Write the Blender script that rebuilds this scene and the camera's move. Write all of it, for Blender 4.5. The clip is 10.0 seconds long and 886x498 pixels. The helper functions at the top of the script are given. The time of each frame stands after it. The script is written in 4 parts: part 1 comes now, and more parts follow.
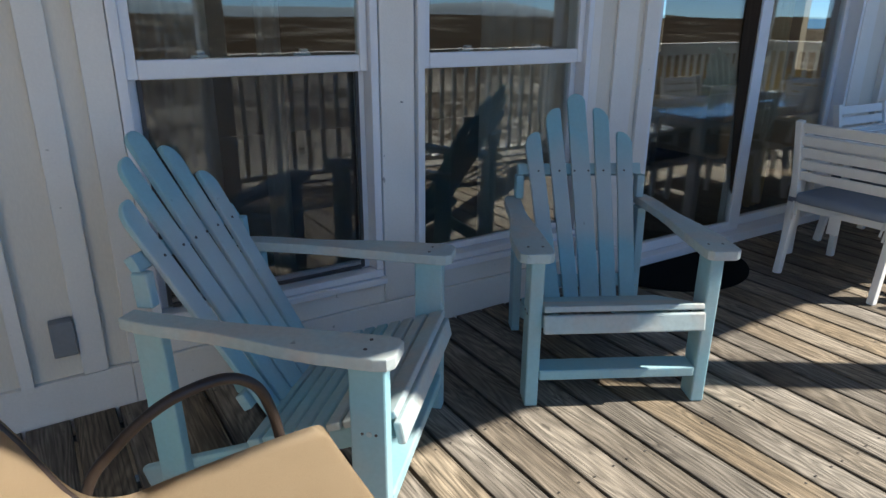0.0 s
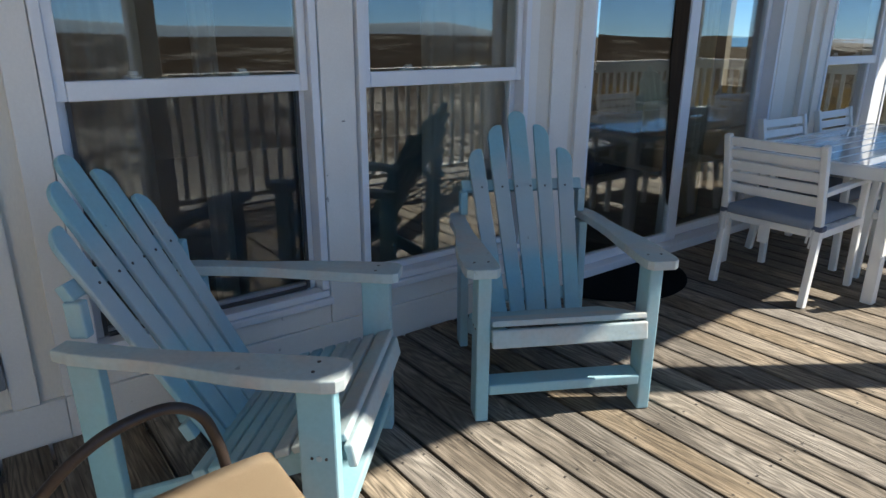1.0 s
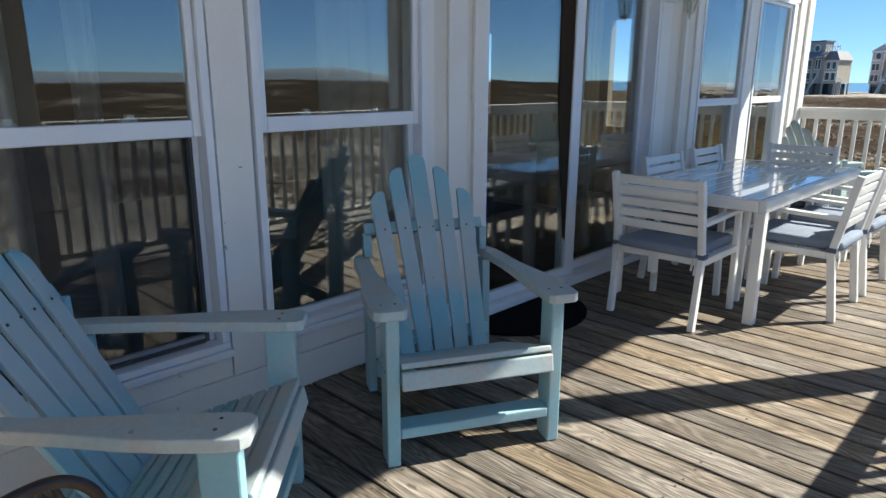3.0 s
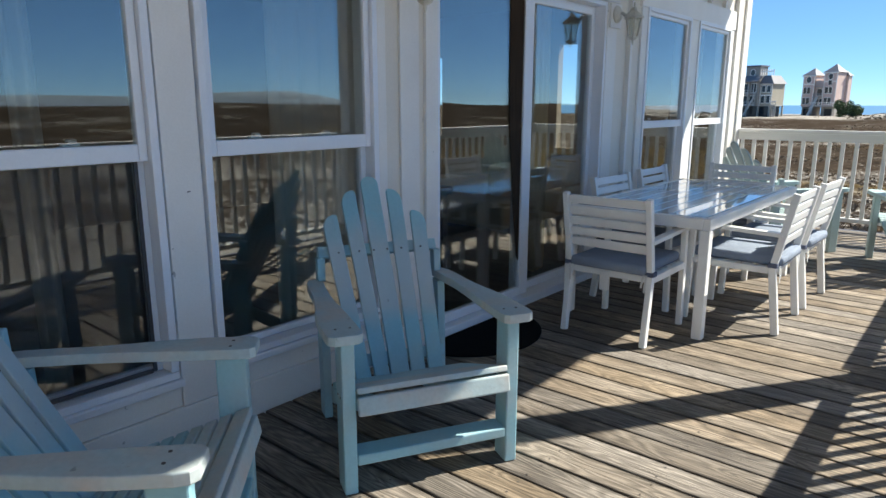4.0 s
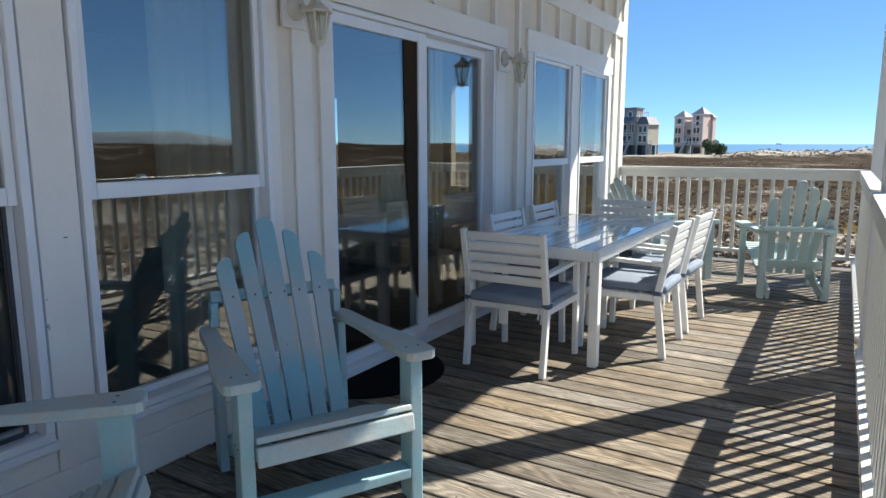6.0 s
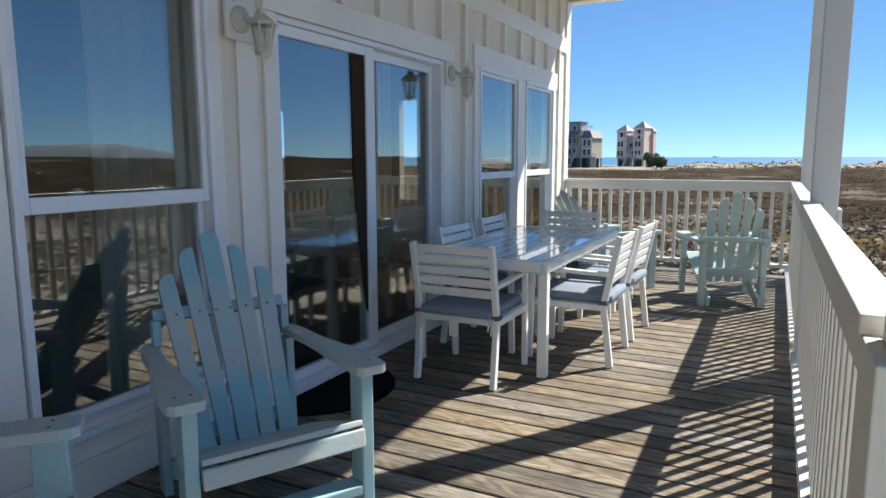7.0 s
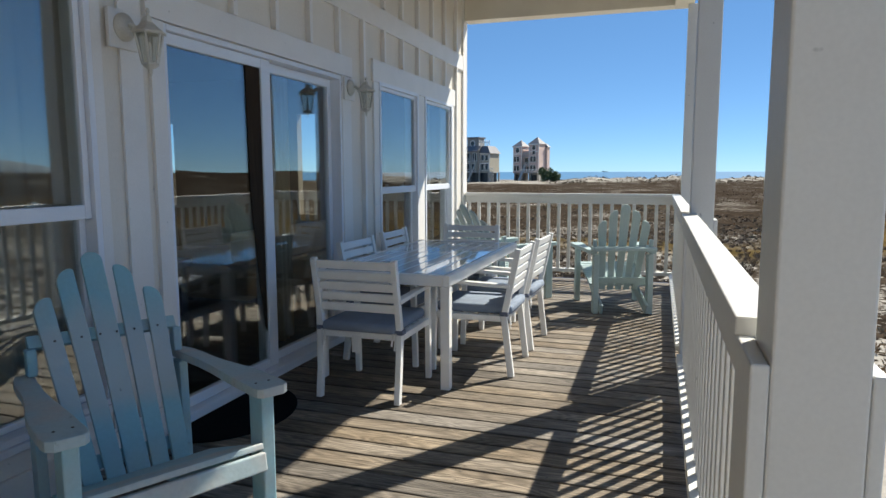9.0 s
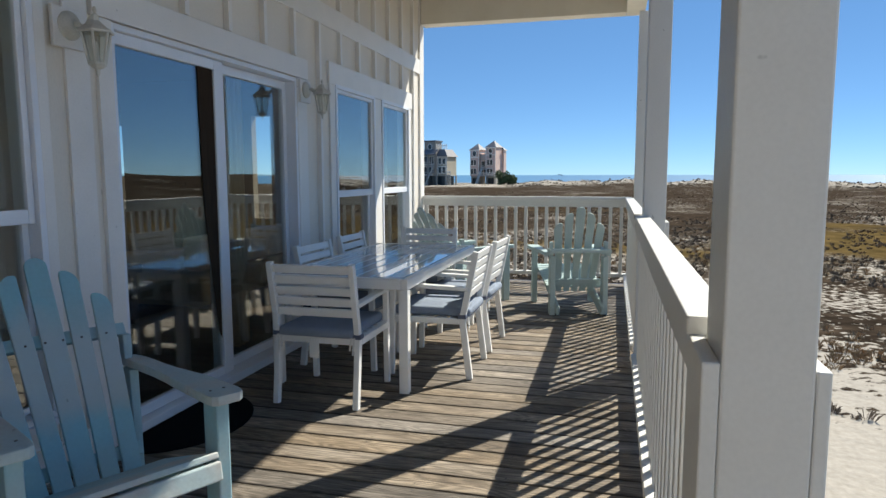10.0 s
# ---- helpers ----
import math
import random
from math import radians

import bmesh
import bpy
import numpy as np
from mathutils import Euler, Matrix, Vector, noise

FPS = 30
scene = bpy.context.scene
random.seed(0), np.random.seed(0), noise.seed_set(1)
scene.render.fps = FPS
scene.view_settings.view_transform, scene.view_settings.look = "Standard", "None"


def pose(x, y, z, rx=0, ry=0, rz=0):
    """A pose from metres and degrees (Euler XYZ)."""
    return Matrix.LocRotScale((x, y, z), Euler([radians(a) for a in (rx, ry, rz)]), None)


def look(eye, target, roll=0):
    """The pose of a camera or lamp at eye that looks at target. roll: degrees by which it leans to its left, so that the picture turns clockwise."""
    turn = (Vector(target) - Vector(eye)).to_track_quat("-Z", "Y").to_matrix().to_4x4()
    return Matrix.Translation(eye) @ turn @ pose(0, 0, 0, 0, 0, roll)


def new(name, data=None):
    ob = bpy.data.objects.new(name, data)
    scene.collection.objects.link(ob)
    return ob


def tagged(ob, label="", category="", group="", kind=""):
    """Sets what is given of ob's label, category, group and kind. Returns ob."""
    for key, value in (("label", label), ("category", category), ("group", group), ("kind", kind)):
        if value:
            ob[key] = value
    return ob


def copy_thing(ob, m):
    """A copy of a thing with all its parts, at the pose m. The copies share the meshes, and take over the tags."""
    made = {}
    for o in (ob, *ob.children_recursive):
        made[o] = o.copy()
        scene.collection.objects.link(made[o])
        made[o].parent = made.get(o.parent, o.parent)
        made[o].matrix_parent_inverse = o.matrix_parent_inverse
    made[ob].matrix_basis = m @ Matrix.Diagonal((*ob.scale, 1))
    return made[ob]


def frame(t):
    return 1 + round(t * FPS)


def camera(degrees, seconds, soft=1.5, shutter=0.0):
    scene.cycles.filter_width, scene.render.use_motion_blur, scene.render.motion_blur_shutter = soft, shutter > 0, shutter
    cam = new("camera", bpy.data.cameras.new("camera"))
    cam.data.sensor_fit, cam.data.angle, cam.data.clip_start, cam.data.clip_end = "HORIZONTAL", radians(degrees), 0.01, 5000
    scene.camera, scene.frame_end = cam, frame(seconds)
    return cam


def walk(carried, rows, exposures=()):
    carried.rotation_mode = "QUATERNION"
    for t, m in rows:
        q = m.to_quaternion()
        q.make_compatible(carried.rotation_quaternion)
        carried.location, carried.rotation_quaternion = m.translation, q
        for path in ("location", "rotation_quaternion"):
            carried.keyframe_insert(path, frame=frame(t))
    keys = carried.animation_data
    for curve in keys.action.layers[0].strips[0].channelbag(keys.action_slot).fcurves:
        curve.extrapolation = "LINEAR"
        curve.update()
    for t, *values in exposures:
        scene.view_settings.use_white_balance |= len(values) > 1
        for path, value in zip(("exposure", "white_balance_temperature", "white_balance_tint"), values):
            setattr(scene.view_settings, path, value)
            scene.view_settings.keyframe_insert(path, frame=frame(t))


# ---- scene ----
cam = camera(68.0, 10.0)
PATH = [
    (0.0, pose(0, 0, 1.34, 70.41, -0.36, 57.85)),
    (0.5, pose(0, 0, 1.34, 71.18, -0.32, 55.29)),
    (1.0, pose(0, 0, 1.34, 71.96, -0.27, 52.87)),
    (1.5, pose(0, 0, 1.34, 72.82, -0.30, 50.58)),
    (2.0, pose(0, 0, 1.34, 73.74, -0.24, 48.37)),
    (2.5, pose(0, 0, 1.34, 74.67, -0.19, 46.26)),
    (4.0, pose(0, 0, 1.34, 77.55, -0.06, 40.11)),
    (4.5, pose(0, 0, 1.34, 78.47, -0.04, 37.96)),
    (5.0, pose(0, 0, 1.34, 79.37, -0.03, 35.74)),
    (5.5, pose(0, 0, 1.34, 80.18, 0.02, 33.47)),
    (7.0, pose(0, 0, 1.34, 82.01, 0.12, 26.75)),
    (7.5, pose(0, 0, 1.34, 82.42, 0.13, 24.56)),
    (8.0, pose(0, 0, 1.34, 82.76, 0.12, 22.38)),
    (8.5, pose(0, 0, 1.34, 83.05, 0.10, 20.22)),
    (9.0, pose(0, 0, 1.34, 83.25, 0.11, 18.14)),
    (9.5, pose(0, 0, 1.34, 83.43, 0.10, 16.21)),
    (10.0, pose(0, 0, 1.34, 83.52, 0.10, 14.45)),
]
EXPOSURES = [(0, 1.0, 6500, 7), (5, 1.12, 6500, 6), (8, 0.82, 6550, 6), (10, 0.68, 6550, 6)]
walk(cam, PATH, EXPOSURES)

# ---- world and sun ----
SUN_X, SUN_Y = 0.585, 0.86                      # shadow run per metre of height
sun_el = math.atan(1 / math.hypot(SUN_X, SUN_Y))
sun_az = math.atan2(SUN_X, SUN_Y)               # from +y towards +x
world = bpy.data.worlds.new("world")
scene.world = world
world.use_nodes = True
wn = world.node_tree.nodes
sky = wn.new("ShaderNodeTexSky")
sky.sky_type = "NISHITA"
sky.sun_disc = False
sky.sun_elevation = sun_el
sky.sun_rotation = sun_az
sky.altitude = 3000
sky.air_density, sky.dust_density, sky.ozone_density = 0.7, 0.0, 2.4
wn["Background"].inputs[1].default_value = 0.073
tint = wn.new("ShaderNodeMix")
tint.data_type, tint.blend_type = "RGBA", "MULTIPLY"
tint.inputs["Factor"].default_value = 1.0
tint.inputs["B"].default_value = (0.80, 0.98, 1.10, 1)
world.node_tree.links.new(sky.outputs[0], tint.inputs["A"])
haze = wn.new("ShaderNodeMix")
haze.data_type = "RGBA"
haze.inputs["Factor"].default_value = 0.40
haze.inputs["B"].default_value = (1.45, 3.60, 7.3, 1)
world.node_tree.links.new(tint.outputs["Result"], haze.inputs["A"])
world.node_tree.links.new(haze.outputs["Result"], wn["Background"].inputs[0])
sun = new("sun", bpy.data.lights.new("sun", "SUN"))
sun.data.energy, sun.data.angle, sun.data.color = 5.0, radians(0.55), (1.0, 0.93, 0.83)
sun.matrix_world = look((SUN_X * 10, SUN_Y * 10, 10), (0, 0, 0))

# ---- materials ----


def mat(name, base, rough=0.5, metal=0.0, spread=0.15, scale=6.0, fine=80.0, bump=0.1, dirt=None, amount=0.3, stretch=(1, 1, 1), rand=0.0, local=False, specks=0.0, band=None):
    """A painted, cloth or stone surface: base colour, coarse stains towards dirt, fine grain and relief."""
    m = bpy.data.materials.new(name)
    m.use_nodes = True
    n, l = m.node_tree.nodes, m.node_tree.links
    b = n["Principled BSDF"]
    tc = n.new("ShaderNodeTexCoord")
    mp = n.new("ShaderNodeMapping")
    mp.inputs["Scale"].default_value = stretch
    l.new(tc.outputs["Object" if local else "Generated"] if local else n.new("ShaderNodeNewGeometry").outputs["Position"], mp.inputs[0])
    co = n.new("ShaderNodeTexNoise")
    co.inputs["Scale"].default_value, co.inputs["Detail"].default_value = scale, 6
    fi = n.new("ShaderNodeTexNoise")
    fi.inputs["Scale"].default_value, fi.inputs["Detail"].default_value = fine, 4
    for t in (co, fi):
        l.new(mp.outputs[0], t.inputs["Vector"])
    ramp = n.new("ShaderNodeValToRGB")
    ramp.color_ramp.elements[0].position, ramp.color_ramp.elements[1].position = 0.42, 0.72
    l.new(co.outputs[0], ramp.inputs[0])
    mul = n.new("ShaderNodeMath")
    mul.operation = "MULTIPLY"
    mul.inputs[1].default_value = amount
    l.new(ramp.outputs[0], mul.inputs[0])
    mix = n.new("ShaderNodeMix")
    mix.data_type = "RGBA"
    mix.inputs["A"].default_value = (*base, 1)
    mix.inputs["B"].default_value = (*(dirt or [c * 0.6 for c in base]), 1)
    l.new(mul.outputs[0], mix.inputs["Factor"])
    hsv = n.new("ShaderNodeHueSaturation")
    mr = n.new("ShaderNodeMapRange")
    mr.inputs["To Min"].default_value, mr.inputs["To Max"].default_value = 1 - spread, 1 + spread
    mr.inputs["From Min"].default_value, mr.inputs["From Max"].default_value = 0.25, 0.75
    l.new(fi.outputs[0], mr.inputs["Value"])
    val = mr.outputs[0]
    if rand:
        oi = n.new("ShaderNodeObjectInfo")
        r2 = n.new("ShaderNodeMapRange")
        r2.inputs["To Min"].default_value, r2.inputs["To Max"].default_value = 1 - rand, 1 + rand
        l.new(oi.outputs["Random"], r2.inputs["Value"])
        mm = n.new("ShaderNodeMath")
        mm.operation = "MULTIPLY"
        l.new(val, mm.inputs[0])
        l.new(r2.outputs[0], mm.inputs[1])
        val = mm.outputs[0]
    l.new(val, hsv.inputs["Value"])
    l.new(mix.outputs["Result"], hsv.inputs["Color"])
    out = hsv.outputs[0]
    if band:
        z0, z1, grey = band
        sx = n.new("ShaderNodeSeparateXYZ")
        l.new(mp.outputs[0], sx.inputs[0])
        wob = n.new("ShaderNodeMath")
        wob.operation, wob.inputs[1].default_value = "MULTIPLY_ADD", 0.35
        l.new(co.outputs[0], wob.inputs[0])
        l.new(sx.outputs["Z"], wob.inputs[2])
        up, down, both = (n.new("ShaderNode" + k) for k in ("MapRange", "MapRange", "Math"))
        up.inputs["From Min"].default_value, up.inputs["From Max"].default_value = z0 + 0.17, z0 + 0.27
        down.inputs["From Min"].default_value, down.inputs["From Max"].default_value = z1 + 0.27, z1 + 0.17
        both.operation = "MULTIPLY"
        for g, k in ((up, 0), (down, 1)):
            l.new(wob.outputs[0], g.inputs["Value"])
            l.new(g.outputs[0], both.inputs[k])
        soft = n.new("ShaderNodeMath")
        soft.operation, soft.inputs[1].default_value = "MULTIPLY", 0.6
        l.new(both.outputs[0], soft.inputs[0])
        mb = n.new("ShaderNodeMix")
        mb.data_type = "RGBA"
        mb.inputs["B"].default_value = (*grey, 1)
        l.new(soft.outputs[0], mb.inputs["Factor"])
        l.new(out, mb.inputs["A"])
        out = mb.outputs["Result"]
    if specks:
        sp = n.new("ShaderNodeTexNoise")
        sp.inputs["Scale"].default_value, sp.inputs["Detail"].default_value = 26.0, 2
        l.new(mp.outputs[0], sp.inputs["Vector"])
        sr = n.new("ShaderNodeMapRange")
        sr.inputs["From Min"].default_value, sr.inputs["From Max"].default_value = 0.745, 0.80
        sr.inputs["To Min"].default_value, sr.inputs["To Max"].default_value = 1.0, 1.0 - specks
        l.new(sp.outputs[0], sr.inputs["Value"])
        h2 = n.new("ShaderNodeHueSaturation")
        l.new(sr.outputs[0], h2.inputs["Value"])
        l.new(out, h2.inputs["Color"])
        out = h2.outputs[0]
    l.new(out, b.inputs["Base Color"])
    b.inputs["Roughness"].default_value, b.inputs["Metallic"].default_value = rough, metal
    if bump:
        bp = n.new("ShaderNodeBump")
        bp.inputs["Strength"].default_value, bp.inputs["Distance"].default_value = bump, 0.004
        l.new(fi.outputs[0], bp.inputs["Height"])
        l.new(bp.outputs[0], b.inputs["Normal"])
    return m


def glass_mat(name, gloss=0.07, tint=(0.88, 0.92, 0.9), rough=0.0):
    """Window glass: clear, with a gloss that grows towards grazing angles."""
    m = bpy.data.materials.new(name)
    m.use_nodes = True
    n, l = m.node_tree.nodes, m.node_tree.links
    n.remove(n["Principled BSDF"])
    tr, gl, mx, lw, pw, mr = (n.new("ShaderNode" + k) for k in ("BsdfTransparent", "BsdfGlossy", "MixShader", "LayerWeight", "Math", "MapRange"))
    tr.inputs[0].default_value = (*tint, 1)
    gl.inputs["Roughness"].default_value = rough
    lw.inputs["Blend"].default_value = 0.5
    pw.operation = "POWER"
    pw.inputs[1].default_value = 3.5
    l.new(lw.outputs["Facing"], pw.inputs[0])
    mr.inputs["To Min"].default_value, mr.inputs["To Max"].default_value = gloss, 0.75
    l.new(pw.outputs[0], mr.inputs["Value"])
    tx = n.new("ShaderNodeTexNoise")
    tx.inputs["Scale"].default_value = 1.3
    bp = n.new("ShaderNodeBump")
    bp.inputs["Strength"].default_value, bp.inputs["Distance"].default_value = 0.05, 0.02
    l.new(n.new("ShaderNodeNewGeometry").outputs["Position"], tx.inputs["Vector"])
    l.new(tx.outputs[0], bp.inputs["Height"])
    l.new(bp.outputs[0], gl.inputs["Normal"])
    l.new(mr.outputs[0], mx.inputs[0])
    l.new(tr.outputs[0], mx.inputs[1])
    l.new(gl.outputs[0], mx.inputs[2])
    l.new(mx.outputs[0], n["Material Output"].inputs[0])
    return m


def wood_mat(name, tones, grain_axis, rough=0.7, worn=0.5):
    """Weathered planks: grain along one axis, knots, tone by board."""
    m = bpy.data.materials.new(name)
    m.use_nodes = True
    n, l = m.node_tree.nodes, m.node_tree.links
    b = n["Principled BSDF"]
    pos = n.new("ShaderNodeNewGeometry").outputs["Position"]
    oi = n.new("ShaderNodeObjectInfo").outputs["Random"]
    add = n.new("ShaderNodeVectorMath")
    add.operation = "ADD"
    sc = n.new("ShaderNodeVectorMath")
    sc.operation = "SCALE"
    cmb = n.new("ShaderNodeCombineXYZ")
    for k in range(3):
        l.new(oi, cmb.inputs[k])
    l.new(cmb.outputs[0], sc.inputs[0])
    sc.inputs["Scale"].default_value = 37.0
    l.new(pos, add.inputs[0])
    l.new(sc.outputs[0], add.inputs[1])

    def noise_at(stretch, scale, detail=6, dist=0.0):
        mp = n.new("ShaderNodeMapping")
        mp.inputs["Scale"].default_value = stretch
        l.new(add.outputs[0], mp.inputs[0])
        t = n.new("ShaderNodeTexNoise")
        t.inputs["Scale"].default_value, t.inputs["Detail"].default_value, t.inputs["Distortion"].default_value = scale, detail, dist
        l.new(mp.outputs[0], t.inputs["Vector"])
        return t.outputs[0]
    along = [0.07 if k == grain_axis else 1.0 for k in range(3)]
    rings_src = noise_at([0.16 if k == grain_axis else 1.0 for k in range(3)], 9.0, 1.5, 0.3)
    rings = n.new("ShaderNodeMath")
    rings.operation = "MULTIPLY"
    rings.inputs[1].default_value = 95.0
    l.new(rings_src, rings.inputs[0])
    sn = n.new("ShaderNodeMath")
    sn.operation = "SINE"
    l.new(rings.outputs[0], sn.inputs[0])
    grain = noise_at(along, 130.0, 5)
    blotch = noise_at([0.35 if k == grain_axis else 1.0 for k in range(3)], 5.0, 5)
    ramp = n.new("ShaderNodeValToRGB")
    ramp.color_ramp.elements[0].position, ramp.color_ramp.elements[0].color = 0.3, (*tones[0], 1)
    ramp.color_ramp.elements[1].position, ramp.color_ramp.elements[1].color = 0.68, (*tones[2], 1)
    e = ramp.color_ramp.elements.new(0.5)
    e.color = (*tones[1], 1)
    l.new(blotch, ramp.inputs[0])

    def times_value(colour, value, lo, hi, a=0.25, c=0.75):
        mr = n.new("ShaderNodeMapRange")
        mr.inputs["From Min"].default_value, mr.inputs["From Max"].default_value = a, c
        mr.inputs["To Min"].default_value, mr.inputs["To Max"].default_value = lo, hi
        l.new(value, mr.inputs["Value"])
        h = n.new("ShaderNodeHueSaturation")
        l.new(mr.outputs[0], h.inputs["Value"])
        l.new(colour, h.inputs["Color"])
        return h.outputs[0]
    col = times_value(ramp.outputs[0], grain, 0.56, 1.34)
    col = times_value(col, sn.outputs[0], 0.68, 1.14, -1.0, 1.0)
    col = times_value(col, oi, 0.78, 1.18, 0.0, 1.0)
    tc = n.new("ShaderNodeTexCoord")
    sy = n.new("ShaderNodeSeparateXYZ")
    l.new(tc.outputs["Object"], sy.inputs[0])
    ab = n.new("ShaderNodeMath")
    ab.operation = "ABSOLUTE"
    l.new(sy.outputs["Y"], ab.inputs[0])
    col = times_value(col, ab.outputs[0], 1.0, 0.55, 0.052, 0.067)
    grey = n.new("ShaderNodeMath")
    grey.operation, grey.inputs[1].default_value = "MULTIPLY", 7.31
    l.new(oi, grey.inputs[0])
    fr = n.new("ShaderNodeMath")
    fr.operation = "FRACT"
    l.new(grey.outputs[0], fr.inputs[0])
    sat = n.new("ShaderNodeMapRange")
    sat.inputs["To Min"].default_value, sat.inputs["To Max"].default_value = 0.65, 1.3
    l.new(fr.outputs[0], sat.inputs["Value"])
    hs = n.new("ShaderNodeHueSaturation")
    l.new(sat.outputs[0], hs.inputs["Saturation"])
    l.new(col, hs.inputs["Color"])
    col = hs.outputs[0]
    crack = noise_at([0.02 if k == grain_axis else 1.0 for k in range(3)], 150.0, 4)
    col = times_value(col, crack, 1.0, 0.30, 0.56, 0.70)
    spots = noise_at([0.5 if k == grain_axis else 1.0 for k in range(3)], 24.0, 2)
    col = times_value(col, spots, 1.0, 0.5, 0.70, 0.78)
    l.new(col, b.inputs["Base Color"])
    b.inputs["Roughness"].default_value = rough
    b.inputs["Specular IOR Level"].default_value = 0.3
    mixh = n.new("ShaderNodeMath")
    mixh.operation = "ADD"
    l.new(grain, mixh.inputs[0])
    sn2 = n.new("ShaderNodeMath")
    sn2.operation = "MULTIPLY"
    sn2.inputs[1].default_value = 0.25
    l.new(sn.outputs[0], sn2.inputs[0])
    l.new(sn2.outputs[0], mixh.inputs[1])
    bp = n.new("ShaderNodeBump")
    bp.inputs["Strength"].default_value, bp.inputs["Distance"].default_value = worn, 0.004
    l.new(mixh.outputs[0], bp.inputs["Height"])
    l.new(bp.outputs[0], b.inputs["Normal"])
    return m


SIDING = mat("siding_paint", (0.78, 0.735, 0.655), 0.55, spread=0.04, scale=3.0, fine=140, bump=0.12, dirt=(0.55, 0.52, 0.46), amount=0.25, stretch=(1, 1, 0.35), specks=0.5)
TRIM = mat("trim_paint", (0.82, 0.80, 0.765), 0.45, spread=0.03, scale=4.0, fine=120, bump=0.06, dirt=(0.62, 0.61, 0.58), amount=0.2, specks=0.5)
VINYL = mat("window_vinyl", (0.80, 0.83, 0.88), 0.35, spread=0.02, scale=5.0, fine=90, bump=0.02, dirt=(0.66, 0.67, 0.68), amount=0.15)
RAILPAINT = mat("rail_paint", (0.645, 0.64, 0.615), 0.5, spread=0.03, scale=7.0, fine=110, bump=0.1, dirt=(0.6, 0.58, 0.54), amount=0.25, specks=0.5)
TEAL = mat("blue_chair_paint", (0.27, 0.50, 0.57), 0.5, spread=0.045, scale=3.5, fine=70, bump=0.12, dirt=(0.40, 0.45, 0.46), amount=0.85, specks=0.35)
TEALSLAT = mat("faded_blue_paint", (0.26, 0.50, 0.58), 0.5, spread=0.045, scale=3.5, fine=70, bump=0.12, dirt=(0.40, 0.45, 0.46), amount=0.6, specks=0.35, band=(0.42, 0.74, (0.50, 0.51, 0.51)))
TEALWORN = mat("worn_blue_paint", (0.41, 0.51, 0.53), 0.58, spread=0.07, scale=7.0, fine=60, bump=0.2, dirt=(0.52, 0.48, 0.44), amount=1.0, specks=0.4)
AQUA = mat("aqua_chair_paint", (0.38, 0.485, 0.485), 0.55, spread=0.08, scale=5.0, fine=90, bump=0.2, dirt=(0.40, 0.48, 0.49), amount=0.6)
TABLETOP = mat("gloss_white_table", (0.70, 0.74, 0.78), 0.07, spread=0.02, scale=8.0, fine=60, bump=0.015, dirt=(0.66, 0.67, 0.67), amount=0.2)
TABLETOP.node_tree.nodes["Principled BSDF"].inputs["Coat Weight"].default_value = 0.7
TABLETOP.node_tree.nodes["Principled BSDF"].inputs["Coat Roughness"].default_value = 0.02
TABLETOP.node_tree.nodes["Principled BSDF"].inputs["Coat IOR"].default_value = 1.5
ALU = mat("white_aluminium", (0.86, 0.86, 0.84), 0.35, spread=0.02, scale=8.0, fine=150, bump=0.03, dirt=(0.66, 0.65, 0.62), amount=0.25)
CUSHION = mat("slate_cushion", (0.225, 0.27, 0.345), 0.9, spread=0.12, scale=9.0, fine=420, bump=0.4, amount=0.25)
STRAP = mat("cushion_strap", (0.12, 0.14, 0.20), 0.9, spread=0.1, fine=300, bump=0.2)
TAG = mat("care_tag", (0.72, 0.72, 0.70), 0.7, spread=0.04, bump=0.05)
SLING = mat("tan_sling", (0.43, 0.325, 0.21), 0.75, spread=0.07, scale=5.0, fine=500, bump=0.3, dirt=(0.37, 0.27, 0.165), amount=0.35)
BROWNMETAL = mat("brown_tube", (0.030, 0.021, 0.018), 0.4, spread=0.15, scale=20, fine=200, bump=0.08, dirt=(0.06, 0.042, 0.034), amount=0.4)
MATBLACK = mat("door_mat_rubber", (0.006, 0.006, 0.0065), 1.0, spread=0.3, fine=260, bump=0.5)
MATBLACK.node_tree.nodes["Principled BSDF"].inputs["Specular IOR Level"].default_value = 0.1
GREYBOX = mat("outlet_cover", (0.23, 0.25, 0.28), 0.5, spread=0.05, bump=0.05)
LAMPPAINT = mat("lamp_cream_paint", (0.68, 0.66, 0.59), 0.5, spread=0.08, scale=14, fine=160, bump=0.25, dirt=(0.40, 0.37, 0.30), amount=0.5)
SOFFIT = mat("beam_paint", (0.80, 0.76, 0.66), 0.55, spread=0.03, scale=3, fine=120, bump=0.08, dirt=(0.60, 0.55, 0.45), amount=0.3)
# ceiling out of view; dark brown chosen to cut bounce onto the deck
DARKCEILING = mat("dark_ceiling", (0.20, 0.150, 0.105), 0.6, spread=0.12, scale=3, fine=60, bump=0.1, dirt=(0.13, 0.095, 0.065), amount=0.5, stretch=(1, 0.1, 1))
SCREW = mat("screw_steel", (0.10, 0.09, 0.085), 0.5, 0.6, bump=0)
# dark sheet colour for the part of the door pane without sky reflection
DARKBAND = mat("dark_band_sheet", (0.045, 0.031, 0.021), 0.95, spread=0.2, scale=9, fine=60, bump=0.05, stretch=(1, 1, 0.1))
DARKBAND.node_tree.nodes["Principled BSDF"].inputs["Specular IOR Level"].default_value = 0.1
CURTAIN = mat("curtain_cloth", (0.62, 0.60, 0.56), 0.9, spread=0.06, scale=3, fine=260, bump=0.15)
